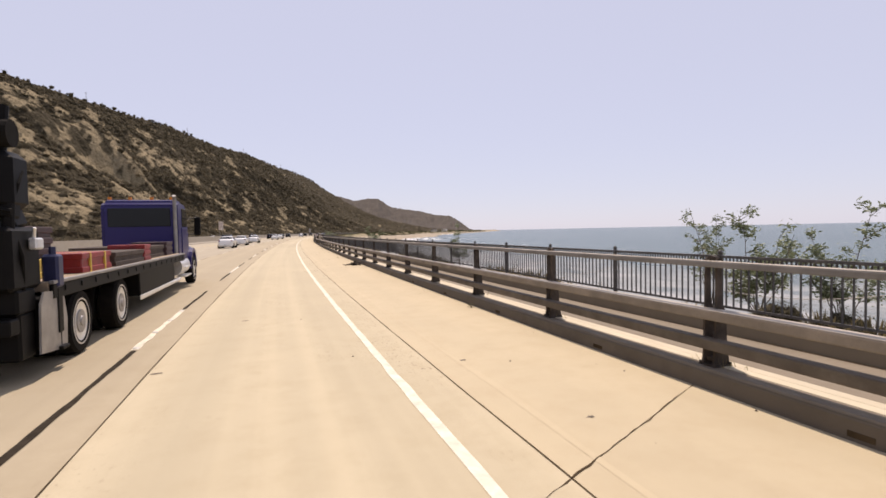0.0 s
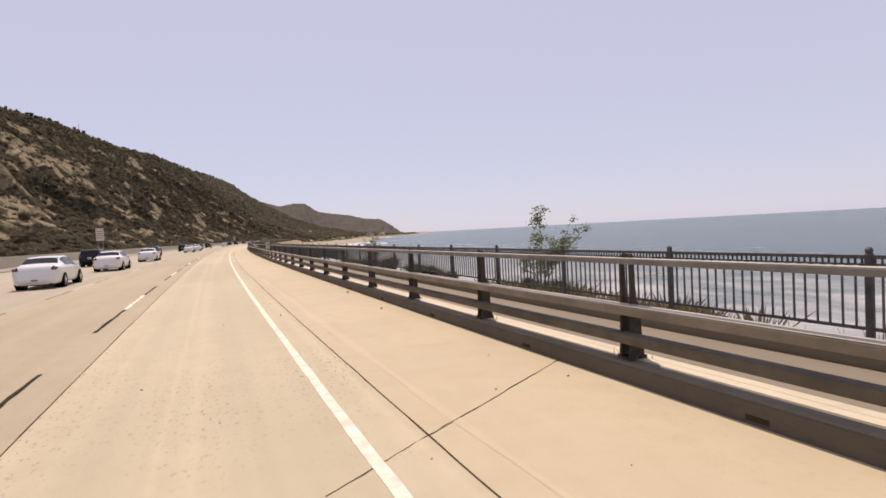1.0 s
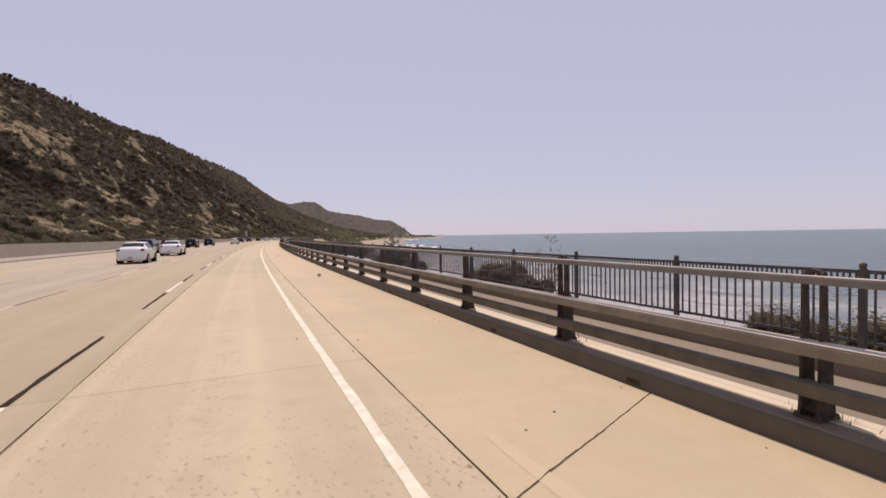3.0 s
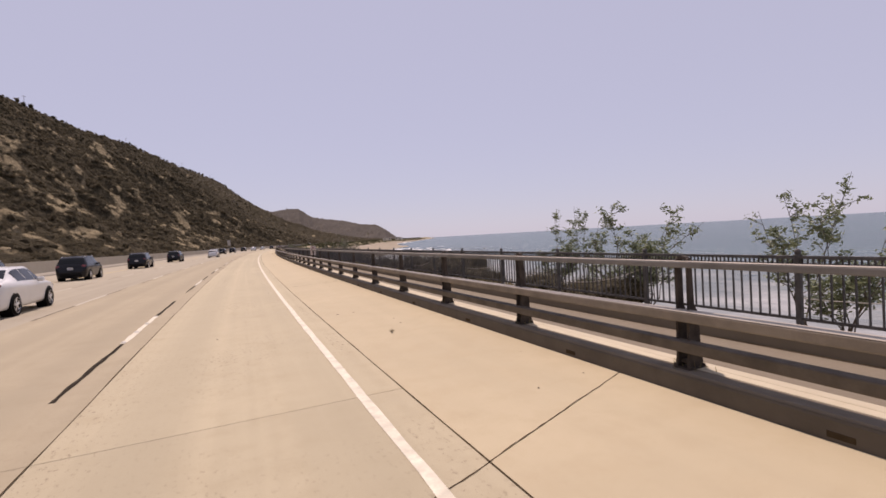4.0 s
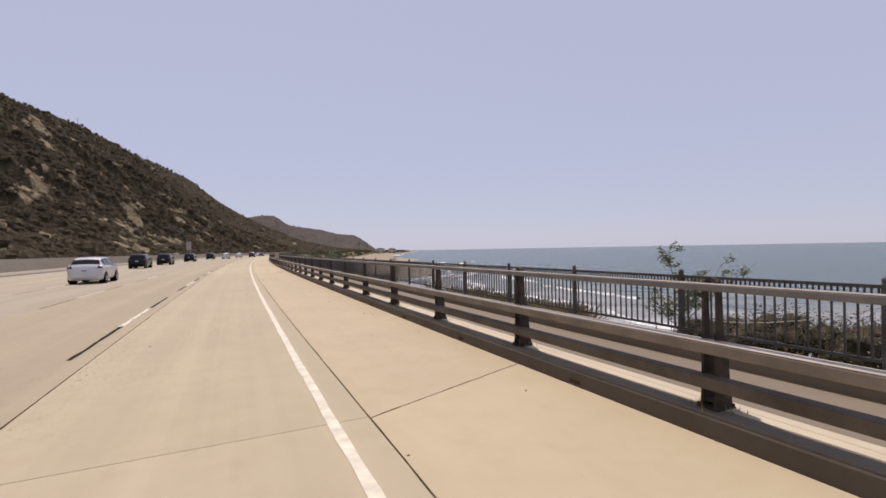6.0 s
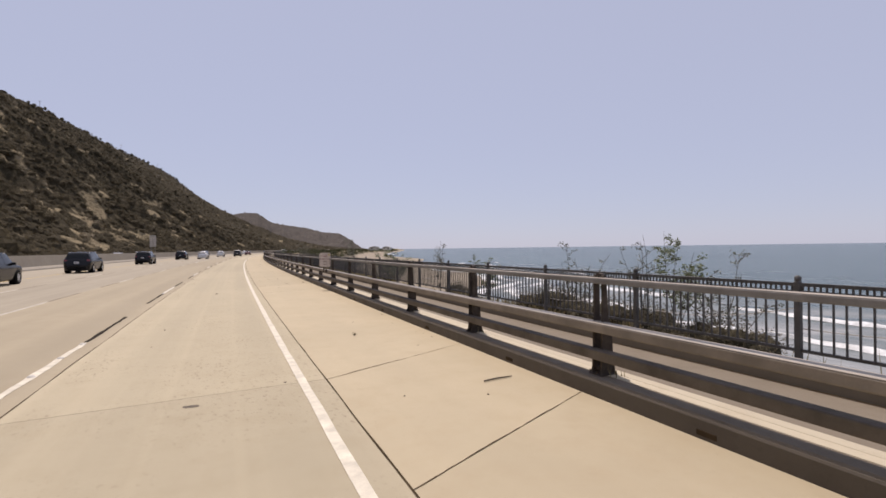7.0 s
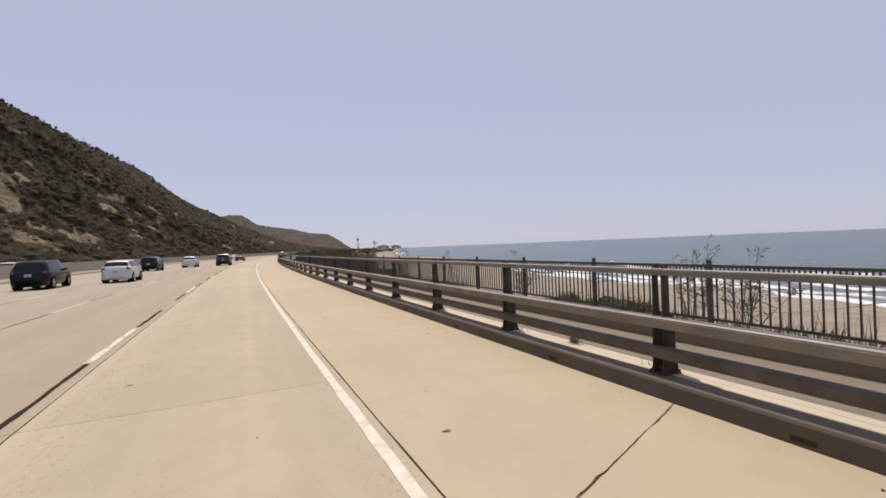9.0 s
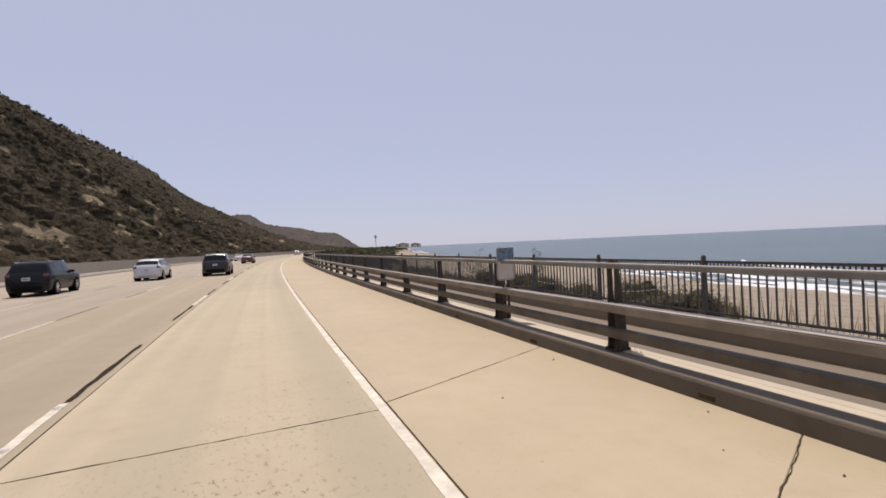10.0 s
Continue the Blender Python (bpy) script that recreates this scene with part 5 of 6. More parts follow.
def parking_sign(s, label, words=None, lean=0.0, turn=0.0, graffiti=False, w=0.18, off=3.11):
    """A small sign on the barrier, facing the traffic."""
    root = tagged(new("parking_sign"), label, "sign")
    root.matrix_world = stand(s, off, 0.0, turn) @ pose(0, 0, 0, 0, lean, 0)
    z0, z1 = 0.955, 1.555
    bm = bmesh.new()
    plate(bm, [(-w, z0 + 0.03), (-w + 0.03, z0), (w - 0.03, z0), (w, z0 + 0.03), (w, z1 - 0.03), (w - 0.03, z1), (-w + 0.03, z1), (-w, z1 - 0.03)], -0.004, 0.0, "y")
    face = part("panel", bm, SIGN_W, root, "faded white sign panel")
    bm = bmesh.new()
    t = 0.008
    for a, b, c, d in ((-w + 0.012, w - 0.012, z0 + 0.012, z0 + 0.012 + t), (-w + 0.012, w - 0.012, z1 - 0.012 - t, z1 - 0.012)):
        box(bm, a, b, -0.0062, -0.004, c, d)
    for a in (-w + 0.012, w - 0.012 - t):
        box(bm, a, a + t, -0.0062, -0.004, z0 + 0.02, z1 - 0.02)
    part("border", bm, SIGN_K, face)
    bm = bmesh.new()
    reach = 3.11 - off
    for x in (-0.05, 0.05):
        box(bm, x - 0.02, x + 0.02, 0.002, 0.035, 0.25 if reach < 0.1 else 0.72, z1 - 0.05, 0.004)
    if reach > 0.1:
        for z in (0.77, 1.28):
            box(bm, 0.0, reach + 0.02, 0.012, 0.04, z, z + 0.04, 0.004)
    part("bracket", bm, POSTST, root, "dark steel bracket")
    if words:
        for text, size, z, mt in words:
            lettering(text, size, 0.0 if text != "NO" else -0.02, z, face, mt)
        bm = bmesh.new()
        bmesh.ops.create_circle(bm, cap_ends=True, segments=7, radius=0.055, matrix=pose(0.16, -0.0056, z1 - 0.085, 90, 0, 0))
        part("sticker", bm, STICK, face, "torn yellow sticker")
    elif not graffiti:
        for z, h, b in ((1.42, 0.06, 0.08), (1.30, 0.06, 0.13), (1.19, 0.035, 0.06), (1.10, 0.035, 0.07)):
            bm = bmesh.new()
            box(bm, -b, b, -0.0066, -0.004, z, z + h)
            part("legend_bar", bm, SIGN_R, face)
    if graffiti:
        bm = bmesh.new()
        box(bm, -w + 0.02, w - 0.02, -0.008, -0.0068, 1.30, 1.535)
        part("sticker", bm, plain("blue_sticker", (0.16, 0.24, 0.33), 0.5, vary=0.8, scale=22), face, "blue and white stickers over the lettering")
    return root


parking_sign(290.7, "faded white no-parking sign with dark red lettering", [("NO", 0.145, 1.385, SIGN_R), ("PARKING", 0.104, 1.26, SIGN_R), ("ANY", 0.078, 1.15, SIGN_K), ("TIME", 0.078, 1.045, SIGN_K)], 2.0, -22, False, 0.235, 2.80)
parking_sign(85.7, "faded white no-parking sign with reddish bars of lettering")
parking_sign(188.1, "weathered white parking sign on the barrier")
parking_sign(392.4, "white parking sign half covered with blue stickers", None, 0, 0, True)


def median_sign(s, z0, z1, w, panels, label):
    root = tagged(new("median_sign"), label, "sign")
    root.matrix_world = stand(s, -19.8, 1.48)
    bm = bmesh.new()
    for x in (-w * 0.3, w * 0.3):
        tube(bm, (x, 0.05, 0.0), (x, 0.05, z1 - 1.5), 0.035, 8)
    part("sign_post", bm, SIGN_B, root, "grey sign post")
    for i in range(panels):
        a = -w / 2 + w * i / panels
        bm = bmesh.new()
        box(bm, a + 0.02, a + w / panels - 0.02, -0.012, 0.012, z0 - 1.48, z1 - 1.48, 0.006)
        pn = part("panel", bm, SIGN_B if panels > 1 else SIGN_W, root, "pale weathered panel")
        for k in range(4):
            bm = bmesh.new()
            z = z0 - 1.48 + (z1 - z0) * (0.2 + 0.18 * k)
            box(bm, a + 0.12, a + w / panels - 0.12, -0.016, -0.0125, z, z + 0.09)
            part("legend_bar", bm, SIGN_K if panels == 1 else SIGN_W, pn)
    return root


median_sign(394, 2.75, 5.25, 1.3, 2, "tall pair of pale panels on the median wall")
median_sign(137.0, 3.1, 5.15, 1.15, 1, "white sign with dark lettering bars on the median wall")

# ---- road litter ----
def scrap(pts, w, thick, name, parent, material):
    """A torn strip of rubber through the points."""
    bm = bmesh.new()
    prev = None
    for i, p in enumerate(pts):
        p = Vector(p)
        d = (Vector(pts[min(i + 1, len(pts) - 1)]) - Vector(pts[max(i - 1, 0)])).normalized()
        side = d.cross(Vector((0, 0, 1))).normalized() * (w * (0.7 + 0.5 * noise.noise((i * 1.7, w * 9, 2.0))))
        up = Vector((0, 0, thick))
        ring = [bm.verts.new(p - side), bm.verts.new(p + side), bm.verts.new(p + side + up), bm.verts.new(p - side + up)]
        if prev:
            for j in range(4):
                bm.faces.new((prev[j], ring[j], ring[(j + 1) % 4], prev[(j + 1) % 4]))
        else:
            bm.faces.new(ring)
        prev = ring
    bm.faces.new(list(reversed(prev)))
    bmesh.ops.recalc_face_normals(bm, faces=bm.faces[:])
    return part(name, bm, material, parent)


TORN = plain("torn_tyre_rubber", (0.026, 0.019, 0.014), 0.9, vary=0.4, scale=9, bump=0.3, spec=0.08)
tread = tagged(new("shredded_tyre"), "shredded black truck tyre lying against the curb", "litter")
tread.matrix_world = stand(25.6, 2.5, 0.003) @ Matrix.Diagonal((0.85, 0.9, 0.75, 1))
scrap([(-0.05, -0.55, 0), (0.05, -0.35, 0.12), (0.12, -0.1, 0.22), (0.15, 0.2, 0.24), (0.12, 0.5, 0.14), (0.02, 0.75, 0.0)], 0.15, 0.03, "tread", tread, TORN)
scrap([(0.22, -0.5, 0.0), (0.28, -0.15, 0.15), (0.26, 0.25, 0.18), (0.2, 0.6, 0.03)], 0.12, 0.03, "tread", tread, TORN)
r6 = random.Random(77)
for _ in range(10):
    a, y0, run = r6.uniform(-2.2, 0.6), r6.uniform(-0.55, 0.6), r6.uniform(0.15, 0.4)
    x0 = r6.uniform(-0.1, 0.25)
    scrap([(x0, y0, r6.uniform(0.0, 0.1)), (x0 - 0.5 * run * math.cos(a * 0.4), y0 + 0.5 * run * math.sin(a), r6.uniform(0.05, 0.24)), (x0 - run * math.cos(a * 0.4), y0 + run * math.sin(a), 0.0)],
          r6.uniform(0.03, 0.10), 0.022, "torn_strip", tread, TORN)
scrap([(-0.1, -0.15, 0.02), (-0.35, -0.05, 0.05), (-0.7, 0.05, 0.0)], 0.04, 0.02, "torn_strip", tread, TORN)
scrap([(-0.1, -0.3, 0.02), (-0.3, -0.42, 0.14), (-0.62, -0.55, 0.02)], 0.035, 0.02, "torn_strip", tread, TORN)
scrap([(-0.05, 0.2, 0.03), (-0.4, 0.32, 0.04), (-0.75, 0.30, 0.0)], 0.025, 0.02, "torn_strip", tread, TORN)

PEBBLE = plain("dark_grit", (0.10, 0.08, 0.06), 0.9, vary=0.4, scale=20)
rng = random.Random(5)
pv, pf = [], []
for _ in range(520):
    s, o = rng.uniform(0, 400), rng.choice([rng.uniform(0.3, 2.8), rng.uniform(-3.0, 2.8), rng.uniform(2.45, 2.85)])
    r = rng.uniform(0.005, 0.018) if rng.random() < 0.96 else rng.uniform(0.025, 0.045)
    c = place(s, o, r * 0.3)
    k = len(pv)
    for dx, dy, dz in ((1, 0, 0), (0, 1, 0), (-1, 0, 0), (0, -1, 0), (0, 0, 1), (0, 0, -1)):
        j = rng.uniform(0.6, 1.2)
        pv.append((c.x + dx * r * j * 1.3, c.y + dy * r * j, c.z + dz * r * 0.6))
    pf += [(k, k + 1, k + 4), (k + 1, k + 2, k + 4), (k + 2, k + 3, k + 4), (k + 3, k, k + 4), (k + 1, k, k + 5), (k + 2, k + 1, k + 5), (k + 3, k + 2, k + 5), (k, k + 3, k + 5)]
tagged(put("grit", mesh_of("grit", pv, pf, PEBBLE)), "scattered dark grit and pebbles on the concrete", "grit", kind="stuff")

STAIN = plain("tar_stain", (0.13, 0.105, 0.075), 0.9, vary=0.5, scale=14)


def blot(s, off, w, d, seed):
    """A small ragged tar mark on the concrete."""
    c = [place(s + d * (0.75 + 0.5 * noise.noise((math.cos(a) * 2, math.sin(a) * 2, seed))) * math.cos(a),
               off + w * (0.75 + 0.5 * noise.noise((math.cos(a) * 2, math.sin(a) * 2, seed + 5))) * math.sin(a), 0.003) for a in [i * math.pi / 9 for i in range(18)]]
    put("tar_mark", mesh_of("tar_mark", c, [tuple(range(17, -1, -1))], STAIN), road)


for i, (s, off, w, d) in enumerate(((84.4, -2.12, 0.03, 0.10), (84.4, -2.04, 0.025, 0.11), (84.45, -1.96, 0.03, 0.10), (83.66, -2.36, 0.07, 0.06), (84.2, -0.16, 0.10, 0.05), (65.0, -2.71, 0.07, 0.03),
                                    (64.72, -2.3, 0.07, 0.04), (66.76, -2.33, 0.06, 0.04), (68.18, -2.42, 0.06, 0.04), (143.8, -3.35, 0.09, 0.05), (141.3, -2.55, 0.04, 0.03), (139.6, -0.32, 0.04, 0.03),
                                    (292.8, -0.66, 0.05, 0.04), (275.4, -1.25, 0.11, 0.06), (349.9, 0.62, 0.06, 0.04), (353.4, -2.43, 0.06, 0.03), (256.4, 0.72, 0.05, 0.03), (197.4, 0.3, 0.06, 0.03),
                                    (6.2, -2.75, 0.10, 0.05), (9.8, -1.9, 0.09, 0.04), (5.3, 1.0, 0.06, 0.04), (3.0, 1.35, 0.05, 0.03))):
    blot(s, off, w, d, i * 2.3)
stick = tagged(new("stick"), "short dry stick lying on the shoulder", "litter")
stick.matrix_world = stand(274.9, 2.3, 0.004, 8)
bm = bmesh.new()
tube(bm, (-0.22, 0, 0.012), (0.0, 0.015, 0.014), 0.011, 6)
tube(bm, (0.0, 0.015, 0.014), (0.22, 0.0, 0.011), 0.011, 6, 0.007)
part("twig", bm, PEBBLE, stick)

# drain slots in the curb's face: raised blocks, the holes' shade as dark colour
bm = bmesh.new()
box(bm, -0.004, 0.01, -0.10, 0.10, 0.03, 0.08, 0.003)
slot_me = as_mesh("drain_slot", bm, SEAL)
for k in range(-6, 150):
    put("drain_slot", slot_me, curb, m=stand(3.3 * k + 1.75, 2.91, 0.0))


# ---- plants ----
def leafy(bm_leaf, p, size, n, rng, flat=0.5):
    """A tuft of n leaves round p."""
    for _ in range(n):
        d = Vector((rng.gauss(0, 1), rng.gauss(0, 1), rng.gauss(0, 0.8))).normalized()
        q = p + d * size * rng.uniform(0.2, 1.6)
        a = Vector((rng.gauss(0, 1), rng.gauss(0, 1), rng.gauss(0, flat))).normalized()
        b = a.cross(d)
        if b.length < 0.1:
            continue
        b.normalize()
        L, W = size * rng.uniform(0.7, 1.4), size * rng.uniform(0.28, 0.5)
        vs = [bm_leaf.verts.new(q - a * L * 0.5), bm_leaf.verts.new(q + b * W * 0.5), bm_leaf.verts.new(q + a * L * 0.5), bm_leaf.verts.new(q - b * W * 0.5)]
        bm_leaf.faces.new(vs)


def sapling(seed, height, stems, tufts, leaf, n, material, spread_out):
    """A thin many-stemmed sapling: stems with side twigs, and leaves in tufts."""
    rng = random.Random(seed)
    wood, leaves = bmesh.new(), bmesh.new()
    for k in range(stems):
        h = height * (1.0 if k == 0 else rng.uniform(0.55, 0.95))
        lean = Vector((rng.gauss(0, spread_out), rng.gauss(0, spread_out), 0))
        pts = [Vector((rng.uniform(-0.05, 0.05), rng.uniform(-0.05, 0.05), 0))]
        segs = 6
        for i in range(1, segs + 1):
            f = i / segs
            pts.append(Vector((lean.x * f ** 1.4 + rng.gauss(0, 0.03), lean.y * f ** 1.4 + rng.gauss(0, 0.03), h * f)))
        for i in range(segs):
            r0, r1 = 0.010 * (1 - i / segs) + 0.003, 0.010 * (1 - (i + 1) / segs) + 0.003
            tube(wood, pts[i], pts[i + 1], r0, 5, r1)
        for _ in range(tufts):
            f = rng.uniform(0.42, 1.0)
            i = min(segs - 1, int(f * segs))
            base = pts[i].lerp(pts[i + 1], f * segs - i)
            reach = rng.uniform(0.08, 0.42) * (1.15 - f * 0.6)
            a = rng.uniform(0, 2 * math.pi)
            tip = base + Vector((math.cos(a) * reach, math.sin(a) * reach, reach * rng.uniform(0.3, 1.0)))
            tube(wood, base, tip, 0.006, 4, 0.003)
            leafy(leaves, tip, leaf, n, rng)
            leafy(leaves, base.lerp(tip, 0.6), leaf, max(1, n // 2), rng)
    root = new("sapling")
    part("twig_frame", wood, TWIG, root)
    part("leaves", leaves, material, root)
    return root


def bush(seed, w, h, n, leaf, material):
    """A low dense bush: twigs from the ground and a shell of small leaves, ragged outside."""
    rng = random.Random(seed)
    wood, leaves = bmesh.new(), bmesh.new()
    lobes = [(Vector((rng.uniform(-0.6, 0.6) * w, rng.uniform(-0.6, 0.6) * w, h * rng.uniform(0.35, 0.7))), rng.uniform(0.35, 0.65) * min(w, h)) for _ in range(9)]
    for c, r in lobes:
        tube(wood, (c.x * 0.25, c.y * 0.25, 0), c, 0.014, 5, 0.005)
        for _ in range(n // len(lobes)):
            d = Vector((rng.gauss(0, 1), rng.gauss(0, 1), rng.gauss(0, 0.9))).normalized()
            q = c + d * r * rng.uniform(0.62, 1.18)
            if q.z < 0.02:
                q.z = rng.uniform(0.02, 0.15)
            leafy(leaves, q, leaf, 1, rng)
        for _ in range(4):
            d = Vector((rng.gauss(0, 1), rng.gauss(0, 1), abs(rng.gauss(0, 1)))).normalized()
            tube(wood, c, c + d * r * 1.25, 0.006, 4, 0.003)
    # solid cores, the shade inside the bush put into their dark colour
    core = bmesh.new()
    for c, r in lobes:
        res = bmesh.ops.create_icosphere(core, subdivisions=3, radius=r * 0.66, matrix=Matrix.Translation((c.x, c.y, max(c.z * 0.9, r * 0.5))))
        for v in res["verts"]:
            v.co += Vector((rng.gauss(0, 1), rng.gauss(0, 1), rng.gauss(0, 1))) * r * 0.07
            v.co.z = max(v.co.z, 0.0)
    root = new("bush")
    part("shade_core", core, DARKCORE, root, smooth=True)
    part("twig_frame", wood, TWIG, root)
    part("leaves", leaves, material, root)
    return root


rng = random.Random(11)
kinds = {
    "leafy": [sapling(21, 2.3, 6, 15, 0.078, 18, LEAF, 0.38), sapling(22, 2.0, 7, 14, 0.082, 18, LEAF, 0.5), sapling(23, 2.6, 4, 16, 0.074, 17, LEAF, 0.28)],
    "thin": [sapling(31, 2.4, 6, 9, 0.055, 9, LEAF_DRY, 0.30), sapling(32, 2.0, 8, 8, 0.055, 8, LEAF_DRY, 0.42), sapling(33, 2.7, 4, 12, 0.05, 9, LEAF_DRY, 0.2)],
}
# station and height of the tip of each sapling
LEAFY = [(6.9, 2.05), (6.1, 1.88), (4.5, 1.9), (21, 1.9), (50, 2.1), (65.4, 1.8), (64.6, 1.69), (118, 1.9), (154.6, 2.3), (144.3, 2.21),
         (166.5, 2.1), (164.9, 2.31), (163.7, 2.09), (162.8, 1.97), (159.6, 2.31), (158.9, 1.7), (198.3, 1.87), (238, 1.6), (257.6, 1.35), (283.9, 1.5),
         (276.1, 1.96), (296.3, 1.5), (295.2, 1.6), (293, 1.4), (377.5, 2), (446, 1.6)]
THIN = [(352.4, 1.62), (353.0, 1.5), (351.7, 1.4), (92.2, 1.69), (83.5, 1.35), (128, 1.6), (200.5, 2.4), (195.6, 2.1), (212.6, 1.9), (205.7, 1.87), (201.2, 1.79), (199.9, 2.41), (197.7, 2.18),
         (225, 1.9), (268.9, 1.75), (287.5, 2), (279.5, 1.75), (276.8, 1.9), (275.5, 1.53), (304.6, 2.6), (302.6, 2.2), (294.4, 1.7), (331.3, 2.4),
         (326.3, 1.9), (318.7, 1.6), (317.4, 1.55), (341.8, 2.2), (334, 2.06), (332.6, 2.5), (332, 2.12), (330.2, 1.9), (364.7, 1.6), (358.8, 1.4),
         (380.4, 2.2), (378.9, 1.7), (372.5, 1.45), (371.6, 1.63), (370.2, 1.6), (397.8, 1.5), (402, 1.4), (421, 1.7)]
TREES = sorted([(s, z, "leafy") for s, z in LEAFY] + [(s, z, "thin") for s, z in THIN])
used = set()
for i, (s, top, kind) in enumerate(TREES):
    src = kinds[kind][i % 3]
    off = 6.9 + rng.uniform(-0.25, 0.3)
    base = ground_z(s, off) - 0.03
    k = (top - base) / (2.3, 2.0, 2.6)[i % 3] if kind == "leafy" else (top - base) / (2.4, 2.0, 2.7)[i % 3]
    m = stand(s, off, base, rng.uniform(0, 360))
    if src.name not in used:
        used.add(src.name)
        ob = src
        ob.matrix_basis = m @ Matrix.Diagonal((k, k, k, 1))
    else:
        ob = copy_thing(src, m)
        ob.scale = (k, k, k)
    tagged(ob, "slender green sapling with leafy tufts behind the fence" if kind == "leafy" else "spindly grey-green sapling with sparse leaves behind the fence", "sapling", "saplings behind the fence")

# stretches of the fence with bushes behind it, and how tall they grow
PATCHES = [(3.2, 5.2, 0.6), (22.4, 28.6, 0.6), (49.3, 50.0, 0.6), (55.2, 58.6, 0.55), (62.3, 64.7, 0.85), (81.8, 86.9, 1.08), (93, 95, 0.8), (103, 106.5, 1.0), (118, 121, 0.8),
           (129, 132, 0.9), (138.6, 139.6, 0.7), (143.5, 144.3, 1.1), (147.0, 147.1, 0.45), (163.4, 167.2, 0.72), (169.8, 170.7, 0.75), (171.0, 172.1, 0.55), (172.4, 176.1, 1.05),
           (178.0, 186.0, 0.72), (189.5, 190.7, 0.55), (192.4, 196.6, 0.85), (196.8, 205.0, 1.12), (207, 210, 0.8), (214, 218, 0.9), (224, 227, 0.75), (234, 237, 0.7),
           (257.3, 258, 0.5), (268.6, 269.4, 0.6), (274.9, 280.3, 0.75), (285.0, 285.6, 0.6), (294.4, 295, 0.6), (312.7, 314.8, 1.15), (317.2, 321.0, 0.8), (338.6, 339.6, 0.7),
           (354.0, 357.2, 0.75), (370.7, 371.7, 0.6), (374.0, 384.3, 0.85), (391.5, 393.1, 0.9), (395.3, 400.1, 0.85), (408, 412, 0.8), (419, 421, 0.8), (428, 437, 0.8)]
BUSHES = [(s + 0.25 * math.sin(s * 9), k) for s0, s1, k in PATCHES for s in steps(s0, max(s1, s0 + 0.1), 0.95)]
DRY_FROM = 322
dry = [bush(44, 0.75, 0.85, 3000, 0.05, BUSHDRY), bush(45, 0.9, 0.75, 3200, 0.05, BUSHDRY)]
masters = [bush(41, 0.85, 1.0, 4200, 0.055, BUSHLEAF), bush(42, 0.8, 0.85, 3800, 0.052, BUSHLEAF), bush(43, 1.0, 1.1, 4800, 0.056, BUSHLEAF)]
used = set()
for i, (s, tall) in enumerate(BUSHES):
    src = masters[i % 3] if 75 < s < DRY_FROM else dry[i % 2]
    off = 6.45 + rng.uniform(0, 0.35)
    m = stand(s, off, ground_z(s, off) - 0.03, rng.uniform(0, 360))
    k = tall * rng.uniform(0.88, 1.12)
    if src.name not in used:
        used.add(src.name)
        ob = src
        ob.matrix_basis = m @ Matrix.Diagonal((k, k, k, 1))
    else:
        ob = copy_thing(src, m)
        ob.scale = (k, k, k)
    tagged(ob, "low dry tan bush growing against the picket fence" if src in dry else "low dark bush growing against the picket fence", "bush", "bushes along the fence")

# grass and weeds along the fence and the bank
gvs, gfs = [], []


def blade(p, h, w, lean, a):
    k = len(gvs)
    dx, dy = math.cos(a) * w, math.sin(a) * w
    gvs.extend([(p.x - dx, p.y - dy, p.z), (p.x + dx, p.y + dy, p.z), (p.x + lean * math.sin(a), p.y - lean * math.cos(a), p.z + h)])
    gfs.append((k, k + 1, k + 2))


for _ in range(26000):
    s = rng.uniform(-10, 470)
    if s < 290 and rng.random() < 0.6:
        continue
    off = 5.62 + abs(rng.gauss(0, 1.3))
    if noise.noise((s * 0.12, off * 0.5, 3.0)) < -0.12:
        continue
    p = place(s, off, ground_z(s, off) - 0.02)
    blade(p, rng.uniform(0.15, 0.55 if s < 290 else 0.95), rng.uniform(0.008, 0.02), rng.gauss(0, 0.2), rng.uniform(0, 6.28))
for _ in range(5000):
    k = rng.randint(-4, 125)
    p = place(3.3 * k + rng.gauss(0, 0.13), 3.16 + rng.gauss(0, 0.07), 0.205)
    blade(p, rng.uniform(0.02, 0.11), rng.uniform(0.004, 0.009), rng.gauss(0, 0.05), rng.uniform(0, 6.28))
tagged(put("grass", mesh_of("grass", gvs, gfs, GRASS)), "dry grass and weeds along the fence and post feet", "grass", kind="stuff")


def weed(s, off, size, n, seed, z=0.002):
    r2 = random.Random(seed)
    lv = bmesh.new()
    for _ in range(n):
        a = r2.uniform(0, 6.28)
        d = size * r2.uniform(0.0, 0.75)
        leafy(lv, Vector((math.cos(a) * d, math.sin(a) * d, r2.uniform(0.01, size * 0.9))), size * 0.32, 1, r2)
    stalks = bmesh.new()
    for _ in range(7):
        a = r2.uniform(0, 6.28)
        tube(stalks, (0, 0, 0), (math.cos(a) * size * 0.6, math.sin(a) * size * 0.6, size * r2.uniform(0.4, 0.9)), 0.004, 5, 0.002)
    ob = new("weed")
    ob.matrix_world = stand(s, off, z)
    part("leaves", lv, BUSHDRY, ob)
    part("stems", stalks, TWIG, ob)
    tagged(ob, "dry weed growing out of a concrete joint", "weed", "weeds in the joints")


for i, (s, off, size, n) in enumerate(((138.0, 1.87, 0.11, 260), (163.4, 1.35, 0.07, 60), (262.8, 0.5, 0.06, 50), (279.0, 1.4, 0.06, 50), (9.4, 2.75, 0.1, 60), (116, 0.6, 0.07, 60))):
    weed(s, off, size, n, 70 + i)
